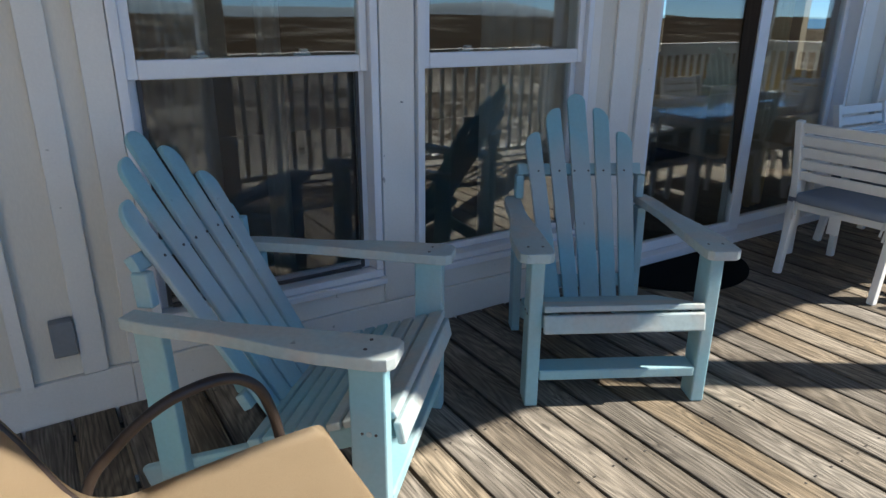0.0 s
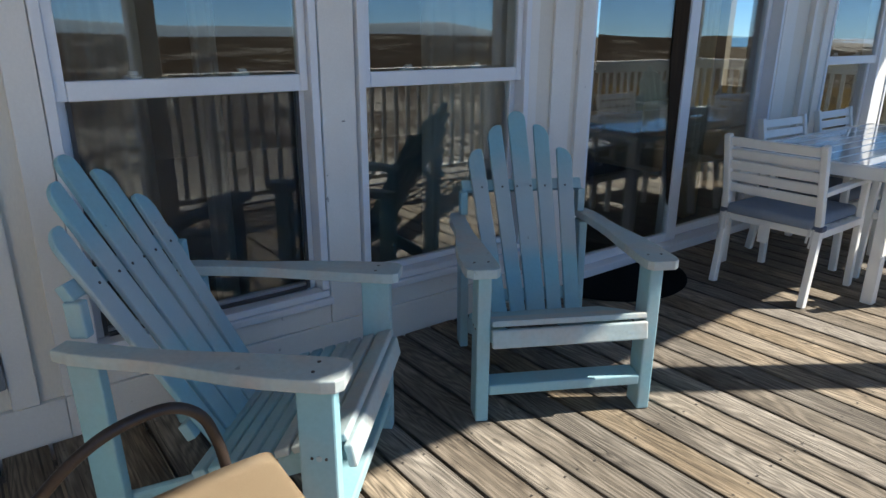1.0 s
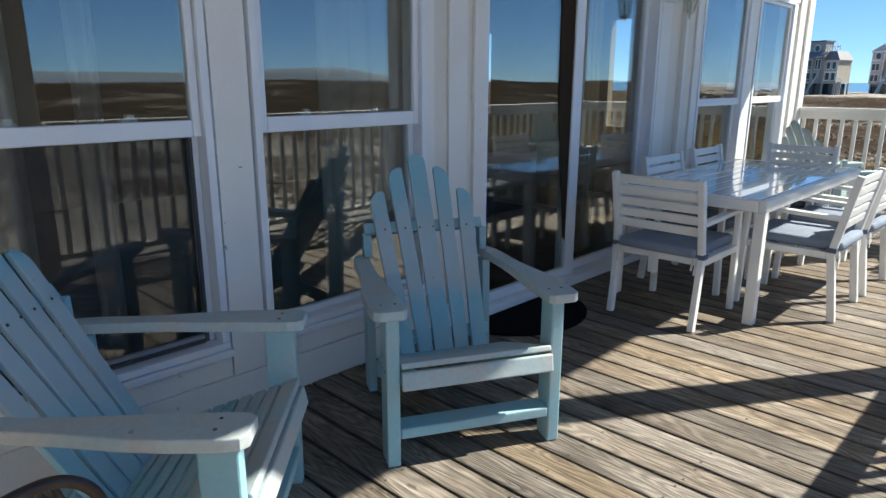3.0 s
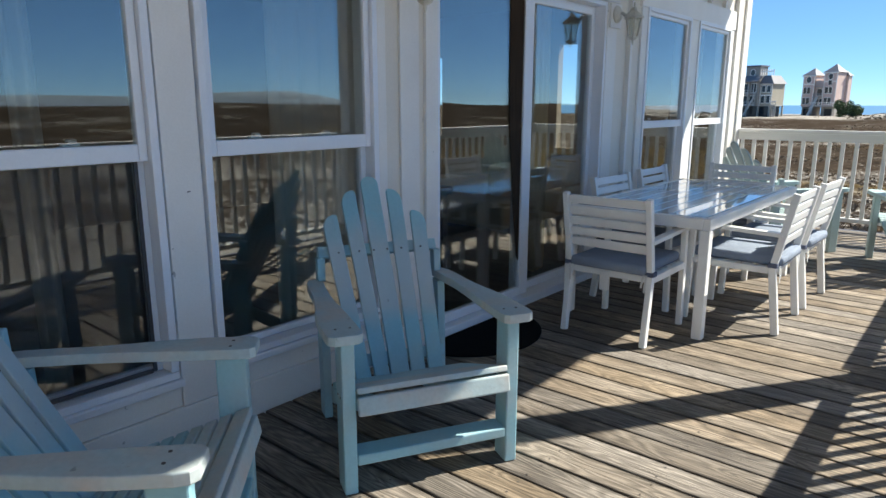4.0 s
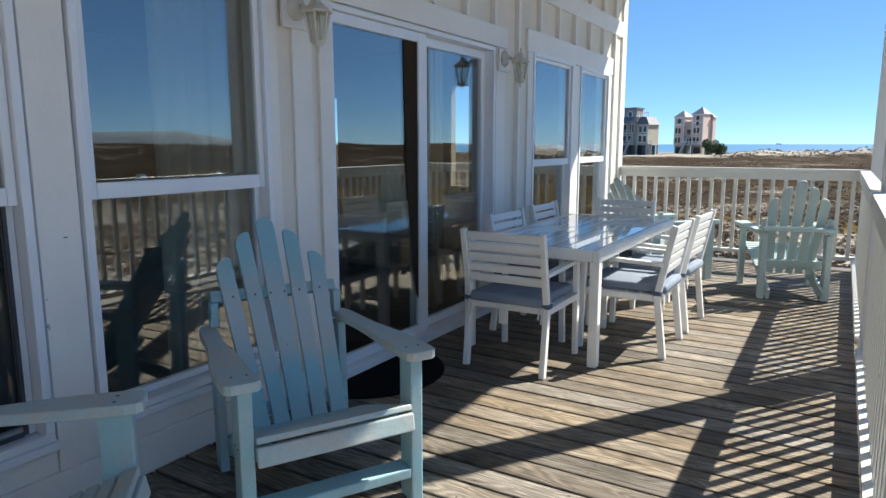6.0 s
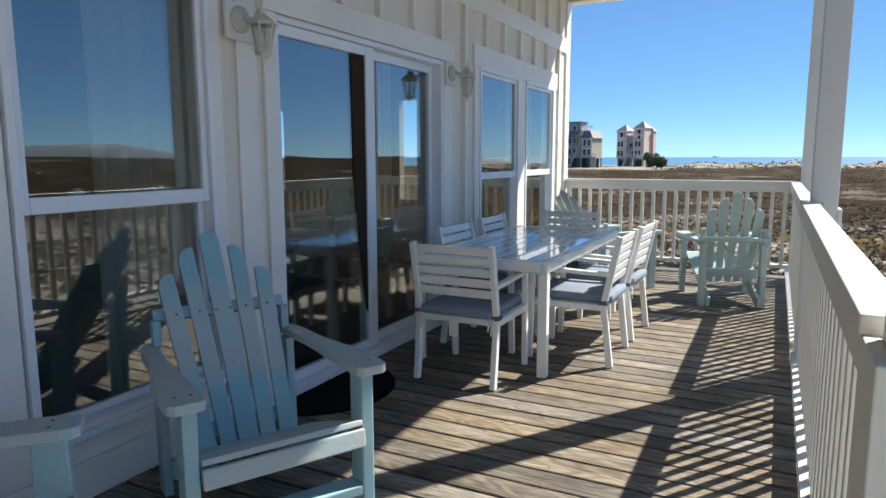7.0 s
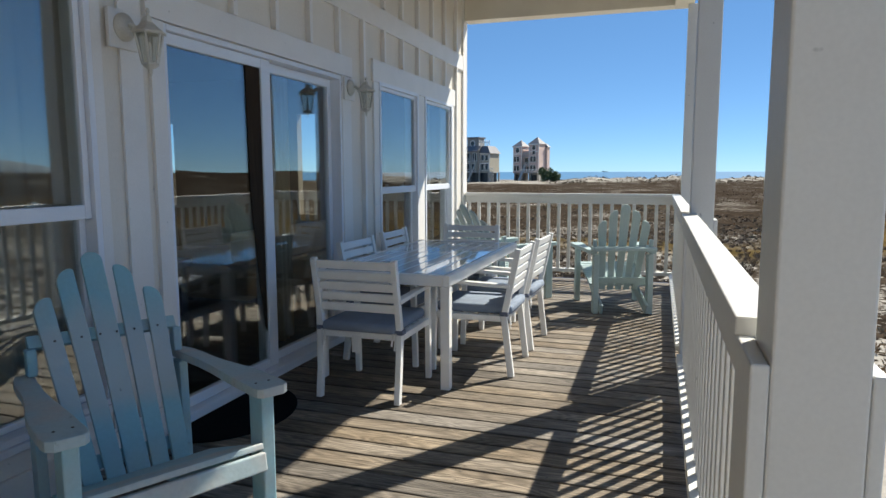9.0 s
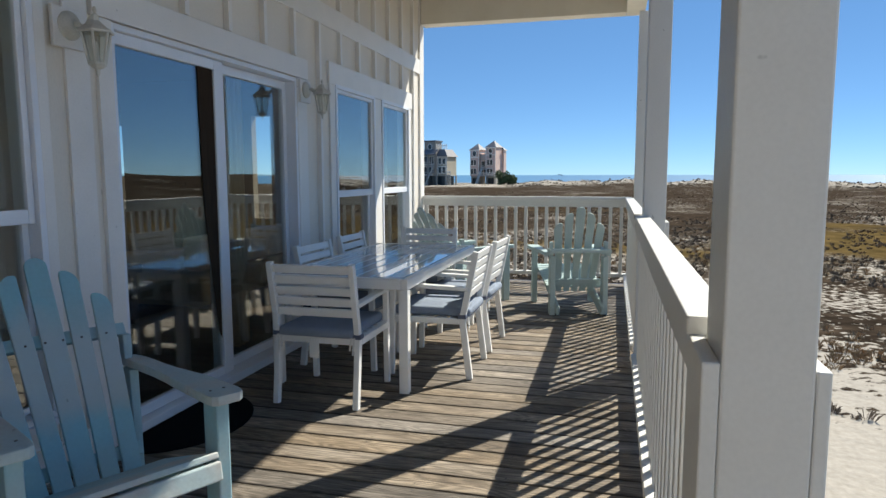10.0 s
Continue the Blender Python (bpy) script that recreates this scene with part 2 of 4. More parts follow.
TANCURTAIN = mat("tan_curtain_cloth", (0.74, 0.54, 0.31), 0.9, spread=0.08, scale=3, fine=260, bump=0.15)
# beige taken dark: part of the indoor dimness is in this colour
DIMROOMWALL = mat("dimmed_room_wall", (0.24, 0.195, 0.145), 0.8, spread=0.04, bump=0.03)
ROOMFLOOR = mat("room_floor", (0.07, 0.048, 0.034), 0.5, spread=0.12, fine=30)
SOFA = mat("sofa_leather", (0.66, 0.44, 0.23), 0.5, spread=0.1, scale=5, fine=120, bump=0.2)
DARKWOOD = mat("dark_wood", (0.035, 0.028, 0.025), 0.35, spread=0.2, scale=6, fine=60)
GLASS = glass_mat("window_glass", 0.16)
LAMPGLASS = glass_mat("lantern_glass", 0.06, (0.85, 0.85, 0.8), 0.15)
DECK = wood_mat("deck_wood", ((0.145, 0.117, 0.089), (0.232, 0.192, 0.148), (0.320, 0.272, 0.216)), 0)


def screen_mat():
    """Fine dark insect mesh that lets part of the light through."""
    m = bpy.data.materials.new("insect_screen")
    m.use_nodes = True
    n, l = m.node_tree.nodes, m.node_tree.links
    b = n["Principled BSDF"]
    b.inputs["Base Color"].default_value, b.inputs["Roughness"].default_value = (0.035, 0.036, 0.04, 1), 0.7
    tr, mx = n.new("ShaderNodeBsdfTransparent"), n.new("ShaderNodeMixShader")
    mx.inputs[0].default_value = 0.22
    l.new(tr.outputs[0], mx.inputs[1])
    l.new(b.outputs[0], mx.inputs[2])
    l.new(mx.outputs[0], n["Material Output"].inputs[0])
    return m


SCREEN = screen_mat()
SCREENFRAME = mat("screen_frame", (0.05, 0.05, 0.055), 0.5, bump=0.03)


# ---- mesh helpers ----


def bx(bm, x0, x1, y0, y1, z0, z1, bevel=0.0, m=None):
    """A box between two corners, with softened edges."""
    vs = [bm.verts.new((x, y, z)) for x in (x0, x1) for y in (y0, y1) for z in (z0, z1)]
    fs = [bm.faces.new([vs[k] for k in q]) for q in ((0, 1, 3, 2), (4, 6, 7, 5), (0, 4, 5, 1), (2, 3, 7, 6), (0, 2, 6, 4), (1, 5, 7, 3))]
    if bevel:
        es = {e for f in fs for e in f.edges}
        out = bmesh.ops.bevel(bm, geom=list(es), offset=bevel, segments=2, affect="EDGES", profile=0.5)
        vs = list({v for f in out["faces"] for v in f.verts} | {v for v in vs if v.is_valid})
    if m is not None:
        bmesh.ops.transform(bm, matrix=m, verts=vs)
    return vs


def beam(bm, a, b, w, t, up=(0, 0, 1), bevel=0.004):
    """A board from a to b, w across and t thick along up."""
    a, b = Vector(a), Vector(b)
    d = (b - a).normalized()
    u = Vector(up)
    u = (u - d * u.dot(d)).normalized()
    s = d.cross(u)
    m = Matrix.Translation((a + b) / 2) @ Matrix((s, d, u)).transposed().to_4x4()
    ln = (b - a).length
    return bx(bm, -w / 2, w / 2, -ln / 2, ln / 2, -t / 2, t / 2, bevel, m)


def extrude_outline(bm, pts, t, m):
    """A flat board of any outline (x, y), t thick, set in place by m; edges eased."""
    vs = [bm.verts.new((x, y, -t / 2)) for x, y in pts]
    f = bm.faces.new(vs)
    ex = bmesh.ops.extrude_face_region(bm, geom=[f])
    top = [v for v in ex["geom"] if isinstance(v, bmesh.types.BMVert)]
    bmesh.ops.translate(bm, verts=top, vec=(0, 0, t))
    alls = vs + top
    rim = [e for e in bm.edges if e.verts[0] in set(alls) and e.verts[1] in set(alls) and abs(e.verts[0].co.z - e.verts[1].co.z) < 1e-6]
    out = bmesh.ops.bevel(bm, geom=rim, offset=min(0.004, t * 0.25), segments=2, affect="EDGES", profile=0.5)
    got = {v for f2 in out["faces"] for v in f2.verts} | {v for v in alls if v.is_valid}
    bmesh.ops.transform(bm, matrix=m, verts=list(got))


def tube(bm, pts, r, sides=10, closed=False):
    """A bent round tube along points."""
    pts = [Vector(p) for p in pts]
    rings = []
    ref = Vector((0.137, 0.29, 0.95)).normalized()
    for k, p in enumerate(pts):
        d = (pts[min(k + 1, len(pts) - 1)] - pts[max(k - 1, 0)]).normalized()
        s = d.cross(ref)
        if s.length < 0.05:
            s = d.cross(Vector((1, 0, 0)))
        s.normalize()
        u = s.cross(d)
        rings.append([bm.verts.new(p + r * (math.cos(a) * s + math.sin(a) * u)) for a in (2 * math.pi * i / sides for i in range(sides))])
    for a, b in zip(rings, rings[1:]):
        for i in range(sides):
            bm.faces.new((a[i], a[(i + 1) % sides], b[(i + 1) % sides], b[i]))
    bm.faces.new(rings[0][::-1])
    bm.faces.new(rings[-1])


def spin(bm, profile, centre=(0, 0), sides=20, m=None):
    """A turned form from (radius, z) pairs."""
    rings = []
    for r, z in profile:
        rings.append([bm.verts.new((centre[0] + r * math.cos(2 * math.pi * i / sides), centre[1] + r * math.sin(2 * math.pi * i / sides), z)) for i in range(sides)])
    for a, b in zip(rings, rings[1:]):
        for i in range(sides):
            bm.faces.new((a[i], a[(i + 1) % sides], b[(i + 1) % sides], b[i]))
    bm.faces.new(rings[0][::-1])
    bm.faces.new(rings[-1])
    if m is not None:
        bmesh.ops.transform(bm, matrix=m, verts=[v for r in rings for v in r])


def smooth_points(pts, steps=6):
    """Catmull-Rom through points."""
    p = [Vector(q) for q in pts]
    p = [2 * p[0] - p[1]] + p + [2 * p[-1] - p[-2]]
    out = []
    for k in range(1, len(p) - 2):
        for j in range(steps):
            t = j / steps
            a, b, c, d = p[k - 1:k + 3]
            out.append(0.5 * ((2 * b) + (c - a) * t + (2 * a - 5 * b + 4 * c - d) * t * t + (3 * b - 3 * c + d - a) * t ** 3))
    return out + [p[-2]]


def part(name, bm, material, parent=None, label="", smooth=False):
    """Links a bmesh as one mesh object under a thing or a part."""
    bmesh.ops.recalc_face_normals(bm, faces=bm.faces[:])
    me = bpy.data.meshes.new(name)
    bm.to_mesh(me)
    bm.free()
    me.materials.append(material)
    if smooth:
        for p in me.polygons:
            p.use_smooth = True
    ob = new(name, me)
    ob.parent = parent
    if label:
        ob["label"] = label
    return ob


def boxpart(name, material, parent, x0, x1, y0, y1, z0, z1, bevel=0.003, label=""):
    bm = bmesh.new()
    bx(bm, x0, x1, y0, y1, z0, z1, bevel)
    return part(name, bm, material, parent, label)


def thing(name, label, category, group="", kind="", m=None):
    ob = tagged(new(name), label, category, group, kind)
    if m is not None:
        ob.matrix_world = m
    return ob


# ---- ground, sea and distance ----


def ground_height(x, y):
    r = math.hypot(x, y)
    az = math.degrees(math.atan2(x, y))
    turn = min(1.0, max(0.0, (az - 20) / 10)) * min(1.0, max(0.0, (150 - az) / 20))
    h = -2.6 + 0.25 * noise.noise((x * 0.05, y * 0.05, 0.3)) * min(1, r / 12) + 0.06 * noise.noise((x * 0.5, y * 0.5, 2.0)) * min(1, r / 8)
    if turn > 0 and r > 35:
        h += turn * math.exp(-((r - 100) / 30) ** 2) * (3.5 + 1.5 * noise.noise((x * 0.018, y * 0.018, 8.0)) + 0.5 * noise.noise((x * 0.07, y * 0.07, 3.0)))
    if r > 90:
        sea_side = max(0.0, 1 - abs(az + 6) / 36)
        ridge = math.exp(-((r - 240) / 45) ** 2)
        bumps = 0.55 + 0.6 * noise.noise((az * 0.35, r * 0.012, 5.0)) + 0.35 * noise.noise((az * 1.4, r * 0.02, 9.0))
        bumps = 0.6 * bumps + 0.22 + 0.40 * noise.noise((az * 3.1, r * 0.05, 3.0)) + 0.26 * noise.noise((az * 6.5, r * 0.09, 6.0))
        h += ridge * 2.6 * max(0.0, bumps) * min(1, sea_side * 2) * min(1, max(0.12, (az + 9.5) / 4))
        far = min(1, max(0, (r - 300) / 60)) * min(1, sea_side * 3)
        h -= far * 4.5
        land = 1 - min(1, sea_side * 3)
        h += land * min(1, (r - 90) / 400) * 5 * max(0, 0.35 + noise.noise((az * 0.06, r * 0.002, 1.0)))
    return h


def ground_material():
    m = bpy.data.materials.new("dune_ground")
    m.use_nodes = True
    n, l = m.node_tree.nodes, m.node_tree.links
    b = n["Principled BSDF"]
    geo = n.new("ShaderNodeNewGeometry")
    pos = geo.outputs["Position"]

    def tex(scale, detail, stretch=(1, 1, 1)):
        mp = n.new("ShaderNodeMapping")
        mp.inputs["Scale"].default_value = stretch
        l.new(pos, mp.inputs[0])
        t = n.new("ShaderNodeTexNoise")
        t.inputs["Scale"].default_value, t.inputs["Detail"].default_value = scale, detail
        l.new(mp.outputs[0], t.inputs["Vector"])
        return t.outputs[0]

    def ramp(src, a, ca, b2, cb):
        r = n.new("ShaderNodeValToRGB")
        r.color_ramp.elements[0].position, r.color_ramp.elements[0].color = a, (*ca, 1)
        r.color_ramp.elements[1].position, r.color_ramp.elements[1].color = b2, (*cb, 1)
        l.new(src, r.inputs[0])
        return r.outputs[0]

    def mixc(fac, a, c):
        x = n.new("ShaderNodeMix")
        x.data_type = "RGBA"
        l.new(fac, x.inputs["Factor"])
        l.new(a, x.inputs["A"])
        l.new(c, x.inputs["B"])
        return x.outputs["Result"]

    def math2(op, a, c):
        x = n.new("ShaderNodeMath")
        x.operation, x.use_clamp = op, False
        for k, s in enumerate((a, c)):
            if isinstance(s, (int, float)):
                x.inputs[k].default_value = s
            else:
                l.new(s, x.inputs[k])
        return x.outputs[0]

    def span(src, a, b2):
        x = n.new("ShaderNodeMapRange")
        x.interpolation_type = "SMOOTHSTEP"
        x.inputs["From Min"].default_value, x.inputs["From Max"].default_value = a, b2
        l.new(src, x.inputs["Value"])
        return x.outputs[0]
    ln = n.new("ShaderNodeVectorMath")
    ln.operation = "LENGTH"
    l.new(pos, ln.inputs[0])
    dist = ln.outputs["Value"]
    sand = ramp(tex(9, 8), 0.3, (0.355, 0.322, 0.272), 0.7, (0.44, 0.402, 0.347))
    scrub = ramp(tex(1.3, 10), 0.35, (0.022, 0.017, 0.013), 0.72, (0.078, 0.057, 0.040))
    ochre = ramp(tex(0.9, 8), 0.3, (0.065, 0.046, 0.018), 0.7, (0.145, 0.099, 0.040))
    sep = n.new("ShaderNodeSeparateXYZ")
    l.new(pos, sep.inputs[0])
    cover = math2("ADD", math2("MULTIPLY", tex(4.5, 10), 0.75), math2("MULTIPLY", tex(0.17, 5), 0.45))
    cover = math2("SUBTRACT", cover, math2("MULTIPLY", math2("SUBTRACT", 1.0, span(dist, 10.5, 13.5)), 0.09))
    side = math2("MULTIPLY", span(math2("DIVIDE", sep.outputs["X"], dist), 0.55, 0.8), math2("SUBTRACT", 1.0, span(dist, 45, 62)))
    cover = math2("SUBTRACT", cover, math2("MULTIPLY", side, 0.055))
    near = span(dist, 34, 60)
    cover = math2("ADD", cover, math2("MULTIPLY", span(dist, 12.5, 20), 0.15))
    cover = math2("ADD", cover, math2("MULTIPLY", near, 0.06))
    beach = math2("MULTIPLY", span(dist, 190, 225), span(math2("DIVIDE", sep.outputs["Y"], dist), 0.86, 0.93))
    cover = math2("SUBTRACT", cover, math2("MULTIPLY", beach, 0.165))
    colour = mixc(span(cover, 0.66, 0.73), sand, scrub)
    patch = math2("MULTIPLY", span(tex(0.05, 3, (0.5, 1, 1)), 0.54, 0.62), math2("MULTIPLY", span(dist, 26, 34), math2("SUBTRACT", 1.0, span(dist, 60, 80))))
    colour = mixc(patch, colour, ochre)
    mp = n.new("ShaderNodeMapping")
    mp.inputs["Location"].default_value, mp.inputs["Scale"].default_value = (-19 * 0.8, -42, 0), (0.8, 1, 0)
    l.new(pos, mp.inputs[0])
    ln2 = n.new("ShaderNodeVectorMath")
    ln2.operation = "LENGTH"
    l.new(mp.outputs[0], ln2.inputs[0])
    reach = math2("ADD", ln2.outputs["Value"], math2("MULTIPLY", tex(0.25, 6), 8.0))
    colour = mixc(math2("SUBTRACT", 1.0, span(reach, 11, 16)), colour, ochre)
    l.new(colour, b.inputs["Base Color"])
    b.inputs["Roughness"].default_value = 0.95
    b.inputs["Specular IOR Level"].default_value = 0.0
    bp = n.new("ShaderNodeBump")
    bp.inputs["Strength"].default_value, bp.inputs["Distance"].default_value = 0.35, 0.12
    l.new(tex(3, 10), bp.inputs["Height"])
    l.new(bp.outputs[0], b.inputs["Normal"])
    return m


GROUND = ground_material()
bm = bmesh.new()
radii = [1.5 * (1.055 ** k) for k in range(134)]
count = 720
rings = []
for r in radii:
    ring = []
    for i in range(count):
        a = 2 * math.pi * i / count
        x, y = r * math.sin(a), r * math.cos(a)
        ring.append(bm.verts.new((x, y, ground_height(x, y))))
    rings.append(ring)
hub = bm.verts.new((0, 0, -2.6))
for i in range(count):
    bm.faces.new((hub, rings[0][(i + 1) % count], rings[0][i]))
for a, b in zip(rings, rings[1:]):
    for i in range(count):
        bm.faces.new((a[i], a[(i + 1) % count], b[(i + 1) % count], b[i]))
ground = part("ground", bm, GROUND, smooth=True)
tagged(ground, "pale dune sand with dry brown scrub and grass", "ground", kind="structure")

SEA = mat("sea_water", (0.025, 0.15, 0.31), 0.6, spread=0.15, scale=0.02, fine=0.3, bump=0.4, dirt=(0.05, 0.16, 0.22), amount=0.6)
bm = bmesh.new()
bmesh.ops.create_circle(bm, cap_ends=True, segments=96, radius=4800)
sea = part("water", bm, SEA)
sea.location = (0, 0, -5.2)
tagged(sea, "calm blue sea behind white dunes", "sea", kind="structure")

# low wooded ridge inland, seen in the window glass; air haze is in its colour
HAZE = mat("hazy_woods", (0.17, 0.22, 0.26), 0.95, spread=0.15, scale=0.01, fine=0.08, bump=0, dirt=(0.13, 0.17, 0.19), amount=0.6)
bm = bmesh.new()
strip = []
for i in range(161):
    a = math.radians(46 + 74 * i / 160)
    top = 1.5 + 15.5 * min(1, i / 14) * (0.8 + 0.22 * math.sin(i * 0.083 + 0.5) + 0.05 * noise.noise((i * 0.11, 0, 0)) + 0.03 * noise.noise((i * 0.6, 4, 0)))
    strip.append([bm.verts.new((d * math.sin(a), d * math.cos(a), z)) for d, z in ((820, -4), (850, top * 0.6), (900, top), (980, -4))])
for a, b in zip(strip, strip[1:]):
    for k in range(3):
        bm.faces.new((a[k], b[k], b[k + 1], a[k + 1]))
tagged(part("backdrop_ridge", bm, HAZE, smooth=True), "low wooded ridge inland, distance haze put into its blue-grey colour", "hills", kind="structure")

# ---- deck ----
WALL_X = -2.385
deck = thing("floor", "weathered brown-grey wooden deck planks with dark gaps", "deck floor", kind="structure")
joists = bmesh.new()
for k in range(8):
    bx(joists, -2.3 + k * 0.37, -2.26 + k * 0.37, -2.2, 8.24, -0.24, -0.036)
bx(joists, 0.36, 0.40, -2.2, 8.28, -0.3, 0.0)
bx(joists, -2.38, 0.40, 8.25, 8.29, -0.3, 0.0)
part("joist_frame", joists, DARKWOOD, deck, "shadowed timber joists below the planks")

for x in (-2.1, 0.25):
    for y in (-1.9, 1.2, 4.57, 8.05):
        b = boxpart("pile", DARKWOOD, None, x - 0.12, x + 0.12, y - 0.12, y + 0.12, -3.2, -0.245, 0.01)
        tagged(b, "round-edged timber pile carrying the deck", "pile", "deck piles", "structure")

# ---- house wall with openings ----
WINDOWS = [(0.26, 1.19), (1.362, 2.31), (5.415, 6.40), (6.605, 7.56)]
WIN_Z = (0.26, 2.125)
DOOR = (2.765, 4.70, 0.03, 2.075)
wall = thing("wall_house", "white board-and-batten house wall in shade", "wall", kind="structure")


def siding(*b):
    boxpart("siding_panel", SIDING, wall, *b, 0)


opens = sorted([(a, b, *WIN_Z) for a, b in WINDOWS] + [DOOR])
y = -3.0
for a, b, z0, z1 in opens:
    siding(WALL_X - 0.13, WALL_X, y, a, -0.3, 3.6)
    siding(WALL_X - 0.13, WALL_X, a, b, -0.3, z0)
    siding(WALL_X - 0.13, WALL_X, a, b, z1, 3.6)
    y = b
siding(WALL_X - 0.13, WALL_X, y, 8.17, -0.3, 3.6)


def trim(y0, y1, z0, z1, proud=0.02, name="trim_board", material=TRIM, bevel=0.003):
    return boxpart(name, material, wall, WALL_X, WALL_X + proud, y0, y1, z0, z1, bevel)


for y0, y1 in ((-3.0, 0.17), (0.17, 2.40), (2.40, 2.665), (4.86, 5.31), (5.31, 7.66), (7.66, 8.03)):
    trim(y0 + 0.001, y1 - 0.001, -0.05, 0.15, 0.024)
trim(0.17, 0.26, 0.152, 2.11)
trim(1.20, 1.352, 0.152, 2.11)
trim(2.315, 2.372, 0.152, 2.11)
trim(0.17, 2.40, 2.112, 2.30, 0.026)
trim(0.262, 1.198, 0.152, 0.245, 0.012)
trim(1.354, 2.313, 0.152, 0.245, 0.012)
trim(2.48, 2.62, 0.152, 2.576, 0.016)
trim(2.668, 2.765, -0.02, 2.08, 0.022)
trim(4.70, 4.86, -0.02, 2.08, 0.022)
trim(2.64, 4.88, 2.082, 2.235, 0.028)
trim(5.31, 5.415, 0.152, 2.11)
trim(6.405, 6.60, 0.152, 2.11)
trim(7.565, 7.66, 0.152, 2.11)
trim(5.29, 7.68, 2.112, 2.30, 0.026)
trim(5.417, 6.403, 0.152, 0.245, 0.012)
trim(6.602, 7.563, 0.152, 0.245, 0.012)
trim(-3.0, 8.03, 2.578, 2.755, 0.022, "band_board")
trim(8.03, 8.17, -0.05, 3.6, 0.024, "corner_board")
boxpart("corner_board", TRIM, wall, WALL_X - 0.12, WALL_X + 0.024, 8.172, 8.195, -0.05, 3.6)
for k in range(-13, 7):
    y = 5.53 + 0.437 * k
    if y > 7.99:
        continue
    low = 2.302 if (0.17 < y < 2.40 or 5.29 < y < 7.68) else (2.237 if 2.64 < y < 4.88 else 0.152)
    if y > 7.7 or 4.9 < y < 5.28 or y < 0.15 or low > 1:
        trim(y - 0.02, y + 0.02, low, 2.576, 0.04, "batten")
    trim(y - 0.02, y + 0.02, 2.757, 3.58, 0.04, "batten")
trim(0.017, 0.097, 0.152, 2.30, 0.026, "batten")


def window(n, y0, y1, label, screened=False):
    """A white double-hung window: jambs, two sashes with panes, sill."""
    z0, z1 = WIN_Z
    w = thing("window_%d" % n, label, "window", "white double-hung windows", "structure")
    f = WALL_X + 0.03
    for a, b, c, d in ((y0 + 0.002, y0 + 0.035, z0 + 0.052, z1 - 0.002), (y1 - 0.035, y1 - 0.002, z0 + 0.052, z1 - 0.002), (y0 + 0.036, y1 - 0.036, z1 - 0.035, z1 - 0.002)):
        boxpart("window_frame", VINYL, w, WALL_X - 0.11, f, a, b, c, d, 0.004)
    boxpart("window_sill", VINYL, w, WALL_X - 0.11, WALL_X + 0.045, y0 - 0.01, y1 + 0.01, z0 - 0.013, z0 + 0.018, 0.005)
    boxpart("window_sill", VINYL, w, WALL_X - 0.11, WALL_X + 0.03, y0 + 0.002, y1 - 0.002, z0 + 0.02, z0 + 0.05, 0.004)
    zm = 1.165
    for a, b, x, s in ((zm - 0.03, z1 - 0.037, WALL_X + 0.008, "upper"), (z0 + 0.052, zm + 0.03, WALL_X - 0.032, "lower")):
        low = a + (0.062 if s == "upper" else 0.03)
        high = b - (0.03 if s == "upper" else 0.062)
        sash = boxpart("sash", VINYL, w, x - 0.034, x, y0 + 0.037, y0 + 0.07, a, b, 0.004)
        boxpart("stile", VINYL, sash, x - 0.034, x, y1 - 0.07, y1 - 0.037, a, b, 0.004)
        boxpart("rail", VINYL, sash, x - 0.034, x, y0 + 0.071, y1 - 0.071, a, low, 0.004)
        boxpart("rail", VINYL, sash, x - 0.034, x, y0 + 0.071, y1 - 0.071, high, b, 0.004)
        p = boxpart("pane", GLASS, sash, x - 0.02, x - 0.014, y0 + 0.066, y1 - 0.066, low - 0.005, high + 0.005, 0)
        p.visible_shadow = False
    if screened:
        xs = WALL_X - 0.026
        sf = boxpart("insect_screen", SCREEN, w, xs, xs + 0.002, y0 + 0.075, y1 - 0.075, z0 + 0.07, zm - 0.035, 0, "dark mesh insect screen")
        for a, b, c, d in ((y0 + 0.066, y0 + 0.08, z0 + 0.06, zm - 0.03), (y1 - 0.08, y1 - 0.066, z0 + 0.06, zm - 0.03), (y0 + 0.081, y1 - 0.081, z0 + 0.055, z0 + 0.07)):
            boxpart("screen_frame", SCREENFRAME, sf, xs - 0.004, xs + 0.006, a, b, c, d, 0.001)
    for f2 in (0.3, 0.7):
        yy = y0 + (y1 - y0) * f2
        k = boxpart("sash_lock", VINYL, w, WALL_X - 0.062, WALL_X - 0.034, yy - 0.03, yy + 0.03, zm + 0.03, zm + 0.042, 0.004)
        boxpart("lock_lever", VINYL, k, WALL_X - 0.055, WALL_X - 0.028, yy - 0.012, yy + 0.018, zm + 0.043, zm + 0.056, 0.004)
    return w


for n, (a, b) in enumerate(WINDOWS):
    window(n + 1, a, b, "white double-hung window reflecting dunes and sky" if n < 2 else "white double-hung window beside the house corner", n == 0)

